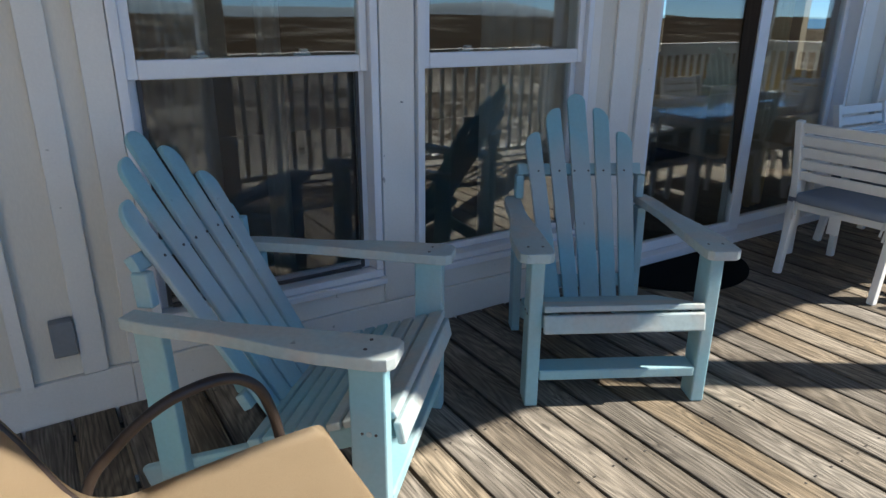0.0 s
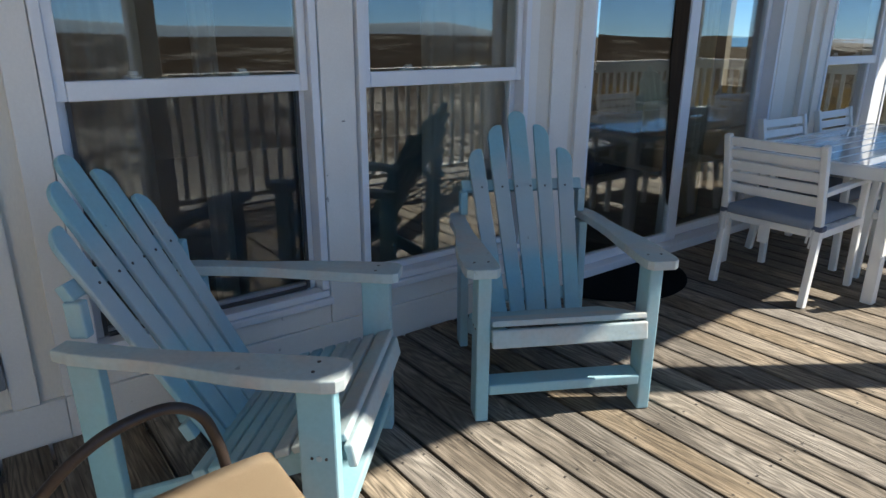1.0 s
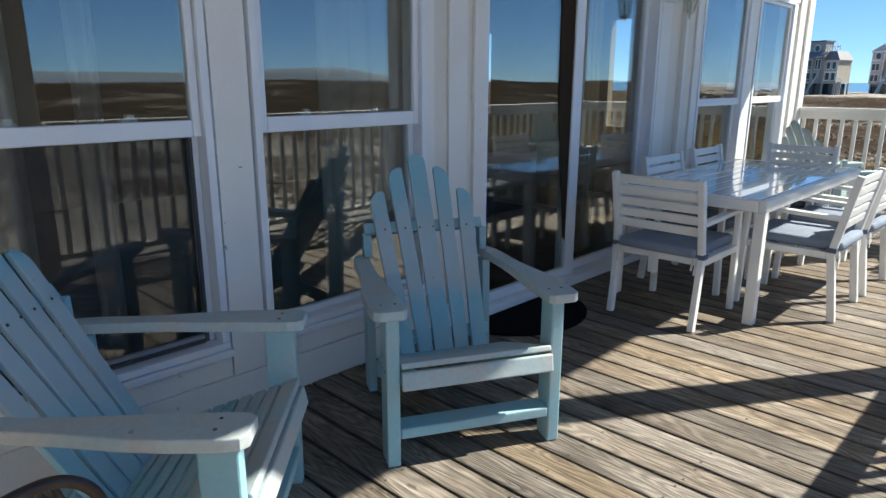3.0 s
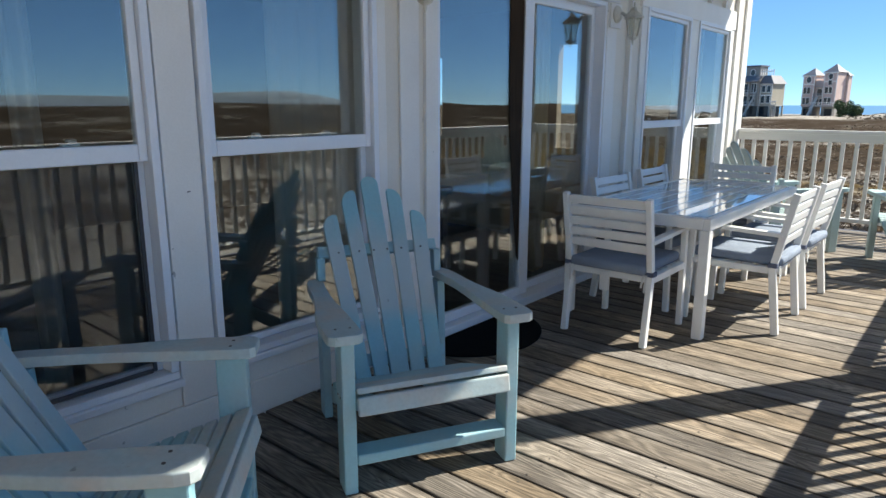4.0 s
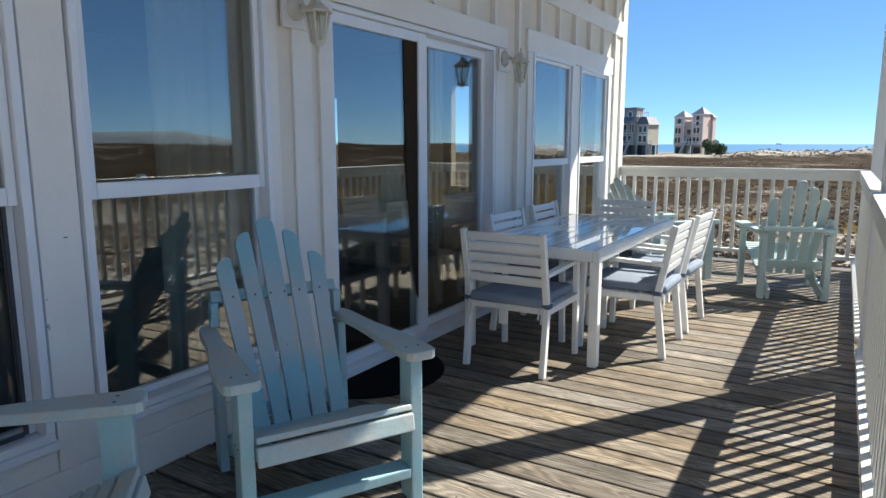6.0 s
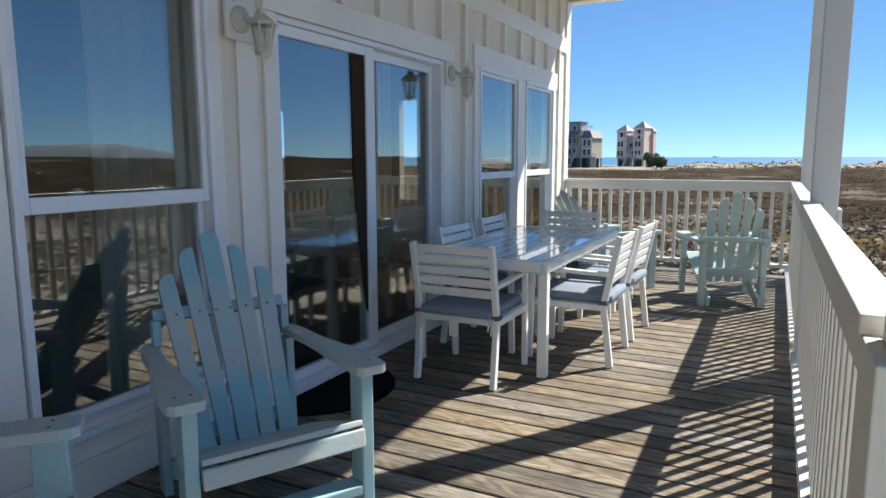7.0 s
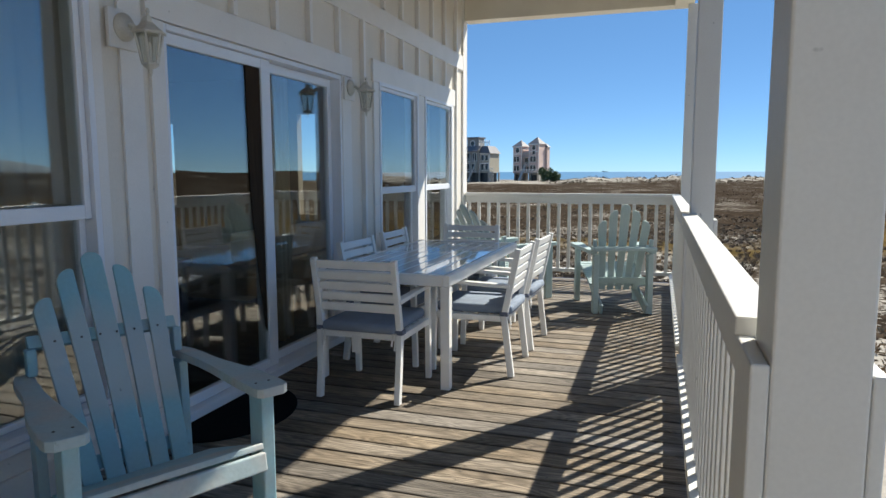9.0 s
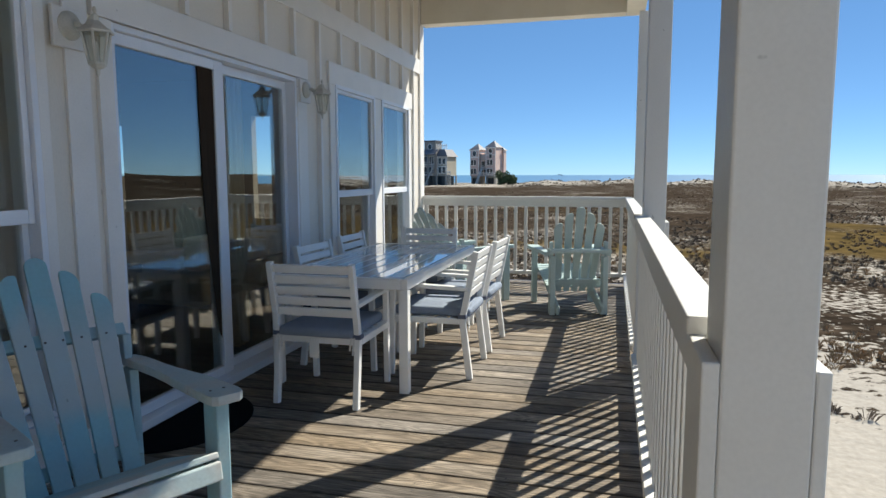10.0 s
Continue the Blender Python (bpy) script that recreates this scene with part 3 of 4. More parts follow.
# sliding glass door
door = thing("door_1", "white-framed sliding glass door, closed, reflecting the deck", "sliding door", kind="structure")
y0, y1, z0, z1 = DOOR
boxpart("door_sill", VINYL, door, WALL_X - 0.12, WALL_X + 0.05, y0 - 0.03, y1 + 0.03, -0.004, z0 + 0.025, 0.006)
for a, b, c, d in ((y0, y0 + 0.022, z0 + 0.027, z1), (y1 - 0.03, y1, z0 + 0.027, z1), (y0 + 0.023, y1 - 0.031, z1 - 0.03, z1)):
    boxpart("door_frame", VINYL, door, WALL_X - 0.12, WALL_X + 0.018, a, b, c, d, 0.004)
for a, b, x, left in ((2.789, 3.755, WALL_X - 0.012, True), (3.66, 4.668, WALL_X - 0.062, False)):
    lw, rw = (0.006, 0.10) if left else (0.098, 0.05)
    top = z1 - 0.032
    panel = boxpart("sliding_panel", VINYL, door, x - 0.04, x, a, a + lw + 0.002, z0 + 0.028, top, 0.002)
    boxpart("stile", VINYL, panel, x - 0.04, x, b - rw, b, z0 + 0.028, top, 0.004)
    boxpart("rail", VINYL, panel, x - 0.04, x, a + lw + 0.003, b - rw - 0.001, z0 + 0.028, z0 + 0.085, 0.004)
    boxpart("rail", VINYL, panel, x - 0.04, x, a + lw + 0.003, b - rw - 0.001, top - 0.06, top, 0.004)
    p = boxpart("pane", GLASS, panel, x - 0.024, x - 0.016, a + lw, b - rw + 0.003, z0 + 0.08, top - 0.055, 0)
    p.visible_shadow = False

# added sheet: darkens the pane's edge where no sky is mirrored
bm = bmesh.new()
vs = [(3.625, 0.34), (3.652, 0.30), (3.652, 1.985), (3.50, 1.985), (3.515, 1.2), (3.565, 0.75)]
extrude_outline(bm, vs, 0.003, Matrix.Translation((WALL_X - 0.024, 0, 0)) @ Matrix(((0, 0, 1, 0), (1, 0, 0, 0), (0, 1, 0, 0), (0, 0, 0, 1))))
part("dark_glass_band", bm, DARKBAND, door, "added dark tapered sheet where the pane mirrors no sky")

# unseen wall, added to keep sky light from behind off chair and deck
b = boxpart("wall_back", SIDING, None, WALL_X + 0.001, 0.098, -1.23, -1.1, 0.002, 3.6, 0)
tagged(b, "unseen plain white wall added to block sky light from behind", "wall", kind="structure")

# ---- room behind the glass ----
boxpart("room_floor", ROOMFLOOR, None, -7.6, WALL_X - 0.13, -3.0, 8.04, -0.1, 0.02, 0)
tagged(bpy.data.objects["room_floor"], "dim brown floor inside the house", "floor", kind="structure")
boxpart("room_ceiling", DIMROOMWALL, None, -7.6, WALL_X - 0.13, -3.0, 8.04, 2.62, 2.72, 0)
tagged(bpy.data.objects["room_ceiling"], "beige room ceiling, indoor dimness put into its colour", "ceiling", kind="structure")
bm = bmesh.new()
bx(bm, -7.7, -7.6, -3.0, 8.17, -0.3, 3.6)
bx(bm, -7.6, -7.1, 8.05, 8.17, -0.3, 3.6)
bx(bm, -6.8, -4.74, 8.05, 8.17, -0.3, 3.6)
bx(bm, -7.1, -6.8, 8.05, 8.17, -0.3, 0.85)
bx(bm, -7.1, -6.8, 8.05, 8.17, 2.04, 3.6)
bx(bm, -4.46, WALL_X - 0.13, 8.05, 8.17, -0.3, 3.6)
bx(bm, -4.74, -4.46, 8.05, 8.17, -0.3, 0.75)
bx(bm, -4.74, -4.46, 8.05, 8.17, 2.12, 3.6)
bx(bm, -7.6, WALL_X - 0.13, -3.1, -3.0, -0.3, 3.6)
rw = part("wall_room", bm, DIMROOMWALL)
tagged(rw, "beige walls of the room inside, dimness put into their colour", "wall", kind="structure")


def curtain(y0, y1, label, x=WALL_X - 0.24, z0=0.1, z1=2.3, folds=7, cloth=CURTAIN):
    """A hanging curtain with soft folds."""
    bm = bmesh.new()
    n = folds * 8
    cols = []
    for i in range(n + 1):
        t = i / n
        d = 0.035 * math.sin(t * folds * 2 * math.pi) + 0.012 * math.sin(t * folds * 5.1)
        cols.append([bm.verts.new((x + d * (0.6 + 0.4 * (1 - k / 4)), y0 + (y1 - y0) * t, z0 + (z1 - z0) * k / 4)) for k in range(5)])
    for a, b in zip(cols, cols[1:]):
        for k in range(4):
            bm.faces.new((a[k], b[k], b[k + 1], a[k + 1]))
    r = bmesh.ops.solidify(bm, geom=bm.faces[:], thickness=0.004)
    return tagged(part("curtain", bm, cloth, smooth=True), label, "curtain", "window curtains")


curtain(0.36, 0.62, "pale curtain hanging behind the window glass", folds=4)
curtain(0.80, 0.90, "pale curtain drawn aside behind the window", folds=2)
curtain(1.86, 2.60, "pale sheer curtain behind the window glass", folds=6)
curtain(4.12, 4.33, "tan curtain drawn aside behind the sliding door", folds=3, cloth=TANCURTAIN)
curtain(5.5, 5.65, "pale curtain behind the corner window", folds=2)
curtain(7.0, 7.5, "pale curtain behind the corner window", folds=5)


def sofa():
    s = thing("sofa", "tan leather sofa inside the room", "sofa", m=pose(-4.15, 6.45, 0.02, 0, 0, 0))
    for nm, b in (("base", (-0.45, 0.45, -1.15, 1.15, 0.08, 0.40)), ("armrest", (-0.45, 0.23, -1.15, -0.93, 0.42, 0.58)), ("armrest", (-0.45, 0.23, 0.93, 1.15, 0.42, 0.58))):
        boxpart(nm, SOFA, s, *b, 0.04)
    for k in range(3):
        boxpart("seat_cushion", SOFA, s, -0.46, 0.22, -0.91 + k * 0.61, -0.31 + k * 0.61, 0.41, 0.52, 0.04)
        boxpart("backrest", SOFA, s, 0.25, 0.47, -1.15 + k * 0.77, -0.39 + k * 0.77, 0.42, 0.74, 0.05)
    for sx in (-0.4, 0.4):
        for sy in (-0.9, 0.9):
            boxpart("leg", DARKWOOD, s, sx - 0.03, sx + 0.03, sy - 0.03, sy + 0.03, 0.0, 0.09, 0.004)


sofa()


def side_table():
    s = thing("dark_table", "dark wooden table inside the room", "table", m=pose(-3.5, 3.3, 0.02))
    boxpart("tabletop", DARKWOOD, s, -0.4, 0.4, -0.5, 0.5, 0.66, 0.72, 0.01)
    for sx in (-0.34, 0.34):
        for sy in (-0.44, 0.44):
            boxpart("leg", DARKWOOD, s, sx - 0.03, sx + 0.03, sy - 0.03, sy + 0.03, 0.0, 0.66, 0.004)


side_table()

# ---- porch roof: beams and ceiling ----
b = boxpart("beam", SOFFIT, None, WALL_X + 0.03, 0.098, 8.05, 8.25, 3.18, 3.6, 0.004)
tagged(b, "cream-painted beam across the end of the porch", "beam", kind="structure")
b = boxpart("beam", SOFFIT, None, 0.10, 0.305, -3.0, 8.25, 3.18, 3.6, 0.004)
tagged(b, "cream-painted beam above the porch posts", "beam", kind="structure")
# unseen ceiling, kept dark so the deck below gets less bounced light
b = boxpart("ceiling", DARKCEILING, None, -7.7, 0.305, -3.2, 8.25, 3.601, 3.72, 0)
tagged(b, "unseen porch ceiling boards, made dark to cut bounced light", "ceiling", kind="structure")

# ---- posts and railings ----


def post(x0, x1, y0, y1, label):
    p = thing("porch_post", label, "post", "porch posts", "structure")
    boxpart("shaft", RAILPAINT, p, x0, x1, y0, y1, 0.0, 3.179, 0.005)
    boxpart("side_board", RAILPAINT, p, x0 - 0.03, x0 - 0.0005, y0 + 0.001, y1 + 0.02, 0.0, 1.034, 0.004)
    boxpart("side_board", RAILPAINT, p, x1 + 0.0005, x1 + 0.024, y0 + 0.001, y1 + 0.02, 0.0, 1.03, 0.004)
    return p


post(0.178, 0.319, 1.12, 1.30, "thick white porch post with a boxed base, scuffed paint")
post(0.196, 0.336, 4.48, 4.66, "white porch post with a boxed base")
post(0.243, 0.383, 8.02, 8.16, "white porch post at the deck corner")
post(0.178, 0.319, -2.2, -2.02, "white porch post behind the view")


def railing(label, length, m, pitch=0.127, first=0.07):
    """Rails along local y from 0 to length, inner side towards local -x."""
    r = thing("railing", label, "railing", "porch railings", "structure", m)
    boxpart("top_cap", RAILPAINT, r, -0.045, 0.045, 0, length, 1.03, 1.068, 0.004)
    boxpart("top_rail", RAILPAINT, r, -0.035, 0.005, 0, length, 0.945, 1.029, 0.003)
    boxpart("bottom_rail", RAILPAINT, r, -0.045, 0.03, 0, length, 0.105, 0.145, 0.003)
    bm = bmesh.new()
    bx(bm, -0.014, 0.012, -0.019, 0.019, 0.146, 0.944, 0.003)
    base = part("baluster", bm, RAILPAINT, r)
    base.location = (0, first, 0)
    y = first + pitch
    while y < length - 0.04:
        o = base.copy()
        scene.collection.objects.link(o)
        o.location = (0, y, 0)
        y += pitch
    return r


railing("white painted railing along the deck edge", 3.15, pose(0.19, 1.325, 0))
railing("white painted railing along the deck edge", 3.31, pose(0.19, 4.69, 0))
railing("white painted railing across the deck end", 2.585, pose(-2.355, 8.125, 0, 0, 0, -90), first=0.05)


# ---- adirondack chairs ----
BACK_T = math.radians(30.6)


def back_slat(bm, x_low, x_top, length, w_low, w_top, lean, foot, tilt):
    """One back slat in the back plane: a round top, or one cut in a curve that falls to the outer edge (lean: the side, 0 for the middle slat)."""
    r = w_top / 2
    if lean == 0:
        top = [(r * math.cos(math.pi * i / 8), length - r + r * math.sin(math.pi * i / 8)) for i in range(9)]
    else:
        drop = w_top * 0.95
        top = [(r, length - 0.012), (r - 0.004, length - 0.003)]
        top += [(r - 0.012 - (w_top - 0.012) * math.sin(math.pi / 2 * i / 7), length - drop + drop * math.cos(math.pi / 2 * i / 7)) for i in range(8)]
        if lean < 0:
            top = [(-x, y) for x, y in reversed(top)]
    pts = [(x_low + w_low / 2, 0)] + [(x_top + x, y) for x, y in top] + [(x_low - w_low / 2, 0)]
    m = Matrix.Translation((0, foot, 0.20)) @ Matrix.Rotation(math.radians(90) + tilt, 4, "X")
    extrude_outline(bm, pts, 0.018, m)


def adirondack(name, label, m, paint, worn, group, slim=False, w=0.285, recline=15):
    c = thing(name, label, "chair", group, m=m)
    foot, tilt, slope, count = (-0.50, math.radians(recline), 0.25, 12) if slim else (-0.33, BACK_T, 0.36, 9)
    for s in (-1, 1):
        boxpart("front_leg", paint, c, s * (w + 0.025) - 0.024, s * (w + 0.025) + 0.024, -0.05, 0.045, 0.0, 0.565, 0.006)
        bm = bmesh.new()
        beam(bm, (s * (w - 0.02 if not slim else w - 0.025), -0.60 if not slim else -0.66, 0.0), (s * (w - 0.02 if not slim else w - 0.025), -0.62 if not slim else -0.65, 0.562), 0.05 if slim else 0.036, 0.085, (0, 1, 0), 0.005)
        part("rear_leg", bm, paint, c)
        # arm: paddle with a waist, bending down a little towards the back
        out = [(-0.07, -0.67), (-0.005, -0.675), (0.012, -0.62), (0.02, -0.54), (0.022, -0.46), (0.03, -0.38), (0.046, -0.29), (0.064, -0.20), (0.074, -0.11), (0.077, 0.03), (0.07, 0.062), (0.048, 0.078), (-0.042, 0.078), (-0.06, 0.062), (-0.065, 0.03), (-0.062, -0.12), (-0.058, -0.22), (-0.052, -0.32), (-0.052, -0.42), (-0.06, -0.54)]
        if s < 0:
            out = [(-x, y) for x, y in reversed(out)]
        bm = bmesh.new()
        extrude_outline(bm, [(x * 0.88, y) for x, y in out], 0.034, pose(s * (w + 0.03), 0, 0.583))
        part("armrest", bm, worn, c, "worn flat armrest")
        bm = bmesh.new()
        x = s * (w - 0.068 if slim else w - 0.052)
        beam(bm, (x, 0.045, 0.33), (x, -0.75 if slim else -0.73, 0.05 if slim else 0.038), 0.032, 0.10 if slim else 0.072, (0, 0, 1), 0.012)
        part("side_rail", bm, paint, c)
        # bracket that ties arm and back brace
        bm = bmesh.new()
        beam(bm, (s * 0.262, -0.64, 0.60), (s * 0.262, -0.645, 0.70), 0.034, 0.05, (0, 1, 0), 0.006)
        part("back_support", bm, paint, c)
    for i in range(count):
        y = 0.03 if i == 0 else -0.024 - (i - 1) * 0.046
        z = 0.381 + (y - 0.03) * slope
        bm = bmesh.new()
        beam(bm, (-w + 0.002, y, z), (w - 0.002, y, z), 0.055 if i == 0 else 0.039, 0.022, (0, -slope, 1), 0.005)
        part("seat_slat", bm, worn if i < 4 else paint, c)
    bm = bmesh.new()
    beam(bm, (-w, 0.064, 0.337), (w, 0.064, 0.337), 0.066, 0.024, (0, 1, 0.2), 0.006)
    part("front_apron", bm, worn, c)
    if not slim:
        boxpart("stretcher", paint, c, -w, w, -0.045, 0.045, 0.105, 0.145, 0.006)
    fan = 1.02 if slim else 1.0
    for xl, xt, ln, lean in ((0, 0, 0.95, 0), (-0.076, -0.105, 0.885, 1), (0.076, 0.105, 0.885, -1), (-0.152, -0.2, 0.775, 1), (0.152, 0.2, 0.775, -1)):
        bm = bmesh.new()
        back_slat(bm, xl * fan, xt * fan, ln * ((0.99 if recline > 25 else 0.91) if slim else 1.0), (0.056 if slim else (0.08 if xl == 0 else 0.063)), (0.088 if slim else 0.08) if xl == 0 else (0.074 if slim else 0.066), lean, foot, tilt)
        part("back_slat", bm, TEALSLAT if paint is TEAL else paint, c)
    for z, half in ((0.617 if slim else 0.715, w + 0.01 if slim else 0.268), (0.30, 0.24 if slim else 0.215)):
        bm = bmesh.new()
        yy = foot - (z - 0.20) * math.tan(tilt) - 0.032
        beam(bm, (-half, yy - (0.03 if slim and z > 0.5 else 0), z), (half, yy - (0.03 if slim and z > 0.5 else 0), z), 0.18 if slim and z > 0.5 else (0.06 if slim else 0.05), 0.03, (0, 0, 1) if slim and z > 0.5 else (0, 1, math.tan(tilt)), 0.004)
        part("back_rail", bm, paint, c)
    for x in (-0.185, -0.095, -0.03, 0.03, 0.095, 0.185):
        yy = foot - (0.72 - 0.20) * math.tan(tilt) + 0.0135
        bm = bmesh.new()
        spin(bm, [(0.0045, 0.0), (0.0045, 0.002)], sides=8, m=Matrix.Translation((x, yy, 0.72)) @ Matrix.Rotation(-math.pi / 2 + tilt, 4, "X"))
        part("screw", bm, SCREW, c)
    for s in (-1, 1):
        for d in (-0.025, 0.025):
            bm = bmesh.new()
            spin(bm, [(0.005, 0.599), (0.005, 0.6015)], (s * (w + 0.03) + d, 0.0), 8)
            part("screw", bm, SCREW, c)
    if not slim:
        for s in (-1, 1):
            for nm, d, r, m2 in (("plug", 0.0, 0.008, worn), ("screw", -0.018, 0.004, SCREW), ("screw", 0.018, 0.004, SCREW)):
                bm = bmesh.new()
                spin(bm, [(r, 0.0), (r, 0.0018)], sides=10, m=Matrix.Translation((s * (w + 0.049), d, 0.36)) @ Matrix.Rotation(s * math.pi / 2, 4, "Y"))
                part(nm, bm, m2, c)
    return c


def facing(x, y, fx, fy, z=0.0):
    return pose(x, y, z, 0, 0, math.degrees(math.atan2(-fx, fy)))


adirondack("adirondack_chair", "pale blue wooden adirondack chair, worn grey armrests, under the windows", facing(-1.525, 0.835, 0.69, 0.725), TEAL, TEALWORN, "adirondack chairs", w=0.315)
adirondack("adirondack_chair", "pale blue wooden adirondack chair with stretcher near the sliding door", facing(-1.463, 1.668, 0.879, -0.477), TEAL, TEALWORN, "adirondack chairs")
adirondack("adirondack_chair", "aqua wooden adirondack chair facing the end railing", facing(-0.49, 6.97, -0.29, 0.957), AQUA, AQUA, "aqua adirondack chairs", True, 0.278)
adirondack("adirondack_chair", "aqua wooden adirondack chair in the deck corner", facing(-1.32, 7.04, 0.54, 0.84), AQUA, AQUA, "aqua adirondack chairs", True, 0.25, 30)

# ---- dining set ----


def dining_table():
    t = thing("dining_table", "white metal dining table with a glossy planked top", "table", m=pose(-1.635, 4.71, 0))
    hx, hy = 0.455, 0.99
    for sx in (-1, 1):
        for sy in (-1, 1):
            boxpart("leg", ALU, t, sx * (hx - 0.03) - 0.029, sx * (hx - 0.03) + 0.029, sy * (hy - 0.03) - 0.029, sy * (hy - 0.03) + 0.029, 0, 0.645, 0.004)
    for sx in (-1, 1):
        boxpart("apron", ALU, t, sx * hx - (0.04 if sx > 0 else 0), sx * hx + (0 if sx > 0 else 0.04), -hy, hy, 0.646, 0.712, 0.004)
        boxpart("apron", ALU, t, -hx + 0.041, hx - 0.041, sx * hy - (0.04 if sx > 0 else 0), sx * hy + (0 if sx > 0 else 0.04), 0.646, 0.712, 0.004)
    n = 8
    step = (2 * hx - 0.09) / n
    for i in range(n):
        x = -hx + 0.045 + step * (i + 0.5)
        boxpart("top_plank", TABLETOP, t, x - step / 2 + 0.004, x + step / 2 - 0.004, -hy + 0.042, hy - 0.042, 0.690, 0.713, 0.003)


dining_table()


def dining_chair():
    c = thing("dining_chair", "white slatted metal armchair with slate blue cushion at the table", "chair", "dining chairs")
    for s in (-1, 1):
        x = s * 0.25
        bm = bmesh.new()
        beam(bm, (x, 0.255, 0), (x, 0.24, 0.61), 0.034, 0.038, (0, 1, 0), 0.004)
        part("front_leg", bm, ALU, c)
        bm = bmesh.new()
        beam(bm, (x, -0.285, 0), (x, -0.235, 0.40), 0.034, 0.042, (0, 1, 0), 0.004)
        beam(bm, (x, -0.235, 0.395), (x, -0.325, 0.845), 0.034, 0.04, (0, 1, 0), 0.004)
        part("rear_leg", bm, ALU, c)
        bm = bmesh.new()
        beam(bm, (x, 0.275, 0.618), (x, -0.275, 0.60), 0.048, 0.026, (0, 0, 1), 0.006)
        part("armrest", bm, ALU, c)
        boxpart("side_rail", ALU, c, x - 0.018, x + 0.018, -0.215, 0.225, 0.365, 0.405, 0.004)
        for d, ln in ((0.012, 0.10), (0.03, 0.075)):
            bm = bmesh.new()
            beam(bm, (x - s * d, -0.27, 0.415), (x - s * (d + 0.008), -0.276, 0.415 - ln), 0.011, 0.003, (0, 1, 0), 0.0)
            part("tie", bm, TAG, c, "loose pale cushion tie")
        boxpart("strap", STRAP, c, x - 0.026, x + 0.026, -0.265, -0.21, 0.405, 0.432, 0.004)
    boxpart("front_rail", ALU, c, -0.229, 0.229, 0.228, 0.262, 0.365, 0.405, 0.004)
    boxpart("rear_rail", ALU, c, -0.229, 0.229, -0.248, -0.217, 0.365, 0.405, 0.004)
    for i in range(5):
        z = 0.555 + i * 0.0635
        y = -0.235 - (z - 0.395) * 0.2
        bm = bmesh.new()
        beam(bm, (-0.231, y, z), (0.231, y, z), 0.05, 0.016, (0, 1, 0.2), 0.004)
        part("back_slat", bm, ALU, c)
    for i in range(5):
        y = -0.17 + i * 0.085
        boxpart("seat_slat", ALU, c, -0.23, 0.23, y - 0.03, y + 0.03, 0.388, 0.404, 0.003)
    bm = bmesh.new()
    bx(bm, -0.232, 0.232, -0.285, 0.245, 0.407, 0.468, 0.022)
    part("cushion", bm, CUSHION, c, "slate blue cushion with welted edge", True)
    return c


first = dining_chair()
first.matrix_world = pose(-1.64, 3.68, 0, 0, 0, 0)
for x, y, rz in ((-1.165, 4.36, 90), (-1.15, 5.05, 88), (-1.80, 4.39, -92), (-1.83, 5.2, -90), (-1.665, 5.62, 180)):
    copy_thing(first, pose(x, y, 0, 0, 0, rz))
bm = bmesh.new()
beam(bm, (-0.015, -0.262, 0.385), (-0.012, -0.268, 0.285), 0.06, 0.003, (0, 1, 0), 0.001)
part("care_tag", bm, TAG, first, "white fabric care tag hanging below the cushion")

# ---- tan sling chair in the foreground ----


def sling_chair():
    c = thing("sling_chair", "tan fabric sling patio chair with bent brown metal arms", "chair", m=pose(-1.02, 0, -0.012))
    prof = smooth_points([(0, -0.36, 1.02), (0, -0.24, 0.85), (0, -0.13, 0.66), (0, -0.05, 0.48), (0, 0.03, 0.425), (0, 0.14, 0.43), (0, 0.305, 0.441), (0, 0.442, 0.443), (0, 0.47, 0.433)], 6)
    bm = bmesh.new()
    nx = 10
    grid = []
    for p in prof:
        row = []
        for i in range(nx + 1):
            t = i / nx * 2 - 1
            row.append(bm.verts.new((t * 0.250, p.y, p.z - 0.012 * (1 - t * t))))
        grid.append(row)
    for a, b in zip(grid, grid[1:]):
        for i in range(nx):
            bm.faces.new((a[i], a[i + 1], b[i + 1], b[i]))
    bmesh.ops.solidify(bm, geom=bm.faces[:], thickness=0.005)
    part("sling", bm, SLING, c, "tan woven sling fabric", True)
    for s in (-1, 1):
        bm = bmesh.new()
        tube(bm, [(s * 0.228, p.y, p.z - 0.016) for p in prof], 0.011, 10)
        part("side_tube", bm, BROWNMETAL, c, "brown side rail inside the fabric hem", True)
        bm = bmesh.new()
        tube(bm, smooth_points([(s * 0.262, -0.06, 0.05), (s * 0.262, -0.05, 0.30), (s * 0.262, -0.024, 0.459), (s * 0.262, 0.038, 0.533), (s * 0.262, 0.112, 0.587), (s * 0.262, 0.184, 0.614), (s * 0.262, 0.267, 0.619), (s * 0.262, 0.324, 0.584), (s * 0.262, 0.352, 0.52), (s * 0.262, 0.369, 0.43), (s * 0.262, 0.385, 0.25), (s * 0.262, 0.40, 0.02)], 6), 0.0125, 12)
        part("arm_tube", bm, BROWNMETAL, c, "bent brown metal arm and leg", True)
        bm = bmesh.new()
        tube(bm, [(s * 0.262, 0.40, 0.014), (s * 0.262, 0.1, 0.014), (s * 0.262, -0.26, 0.014)], 0.013, 10)
        part("foot_tube", bm, BROWNMETAL, c, "", True)
    bm = bmesh.new()
    tube(bm, [(-0.25, 0.2, 0.40), (0.25, 0.2, 0.40)], 0.011, 8)
    part("cross_tube", bm, BROWNMETAL, c, "", True)
    return c


sling_chair()

# ---- small things ----


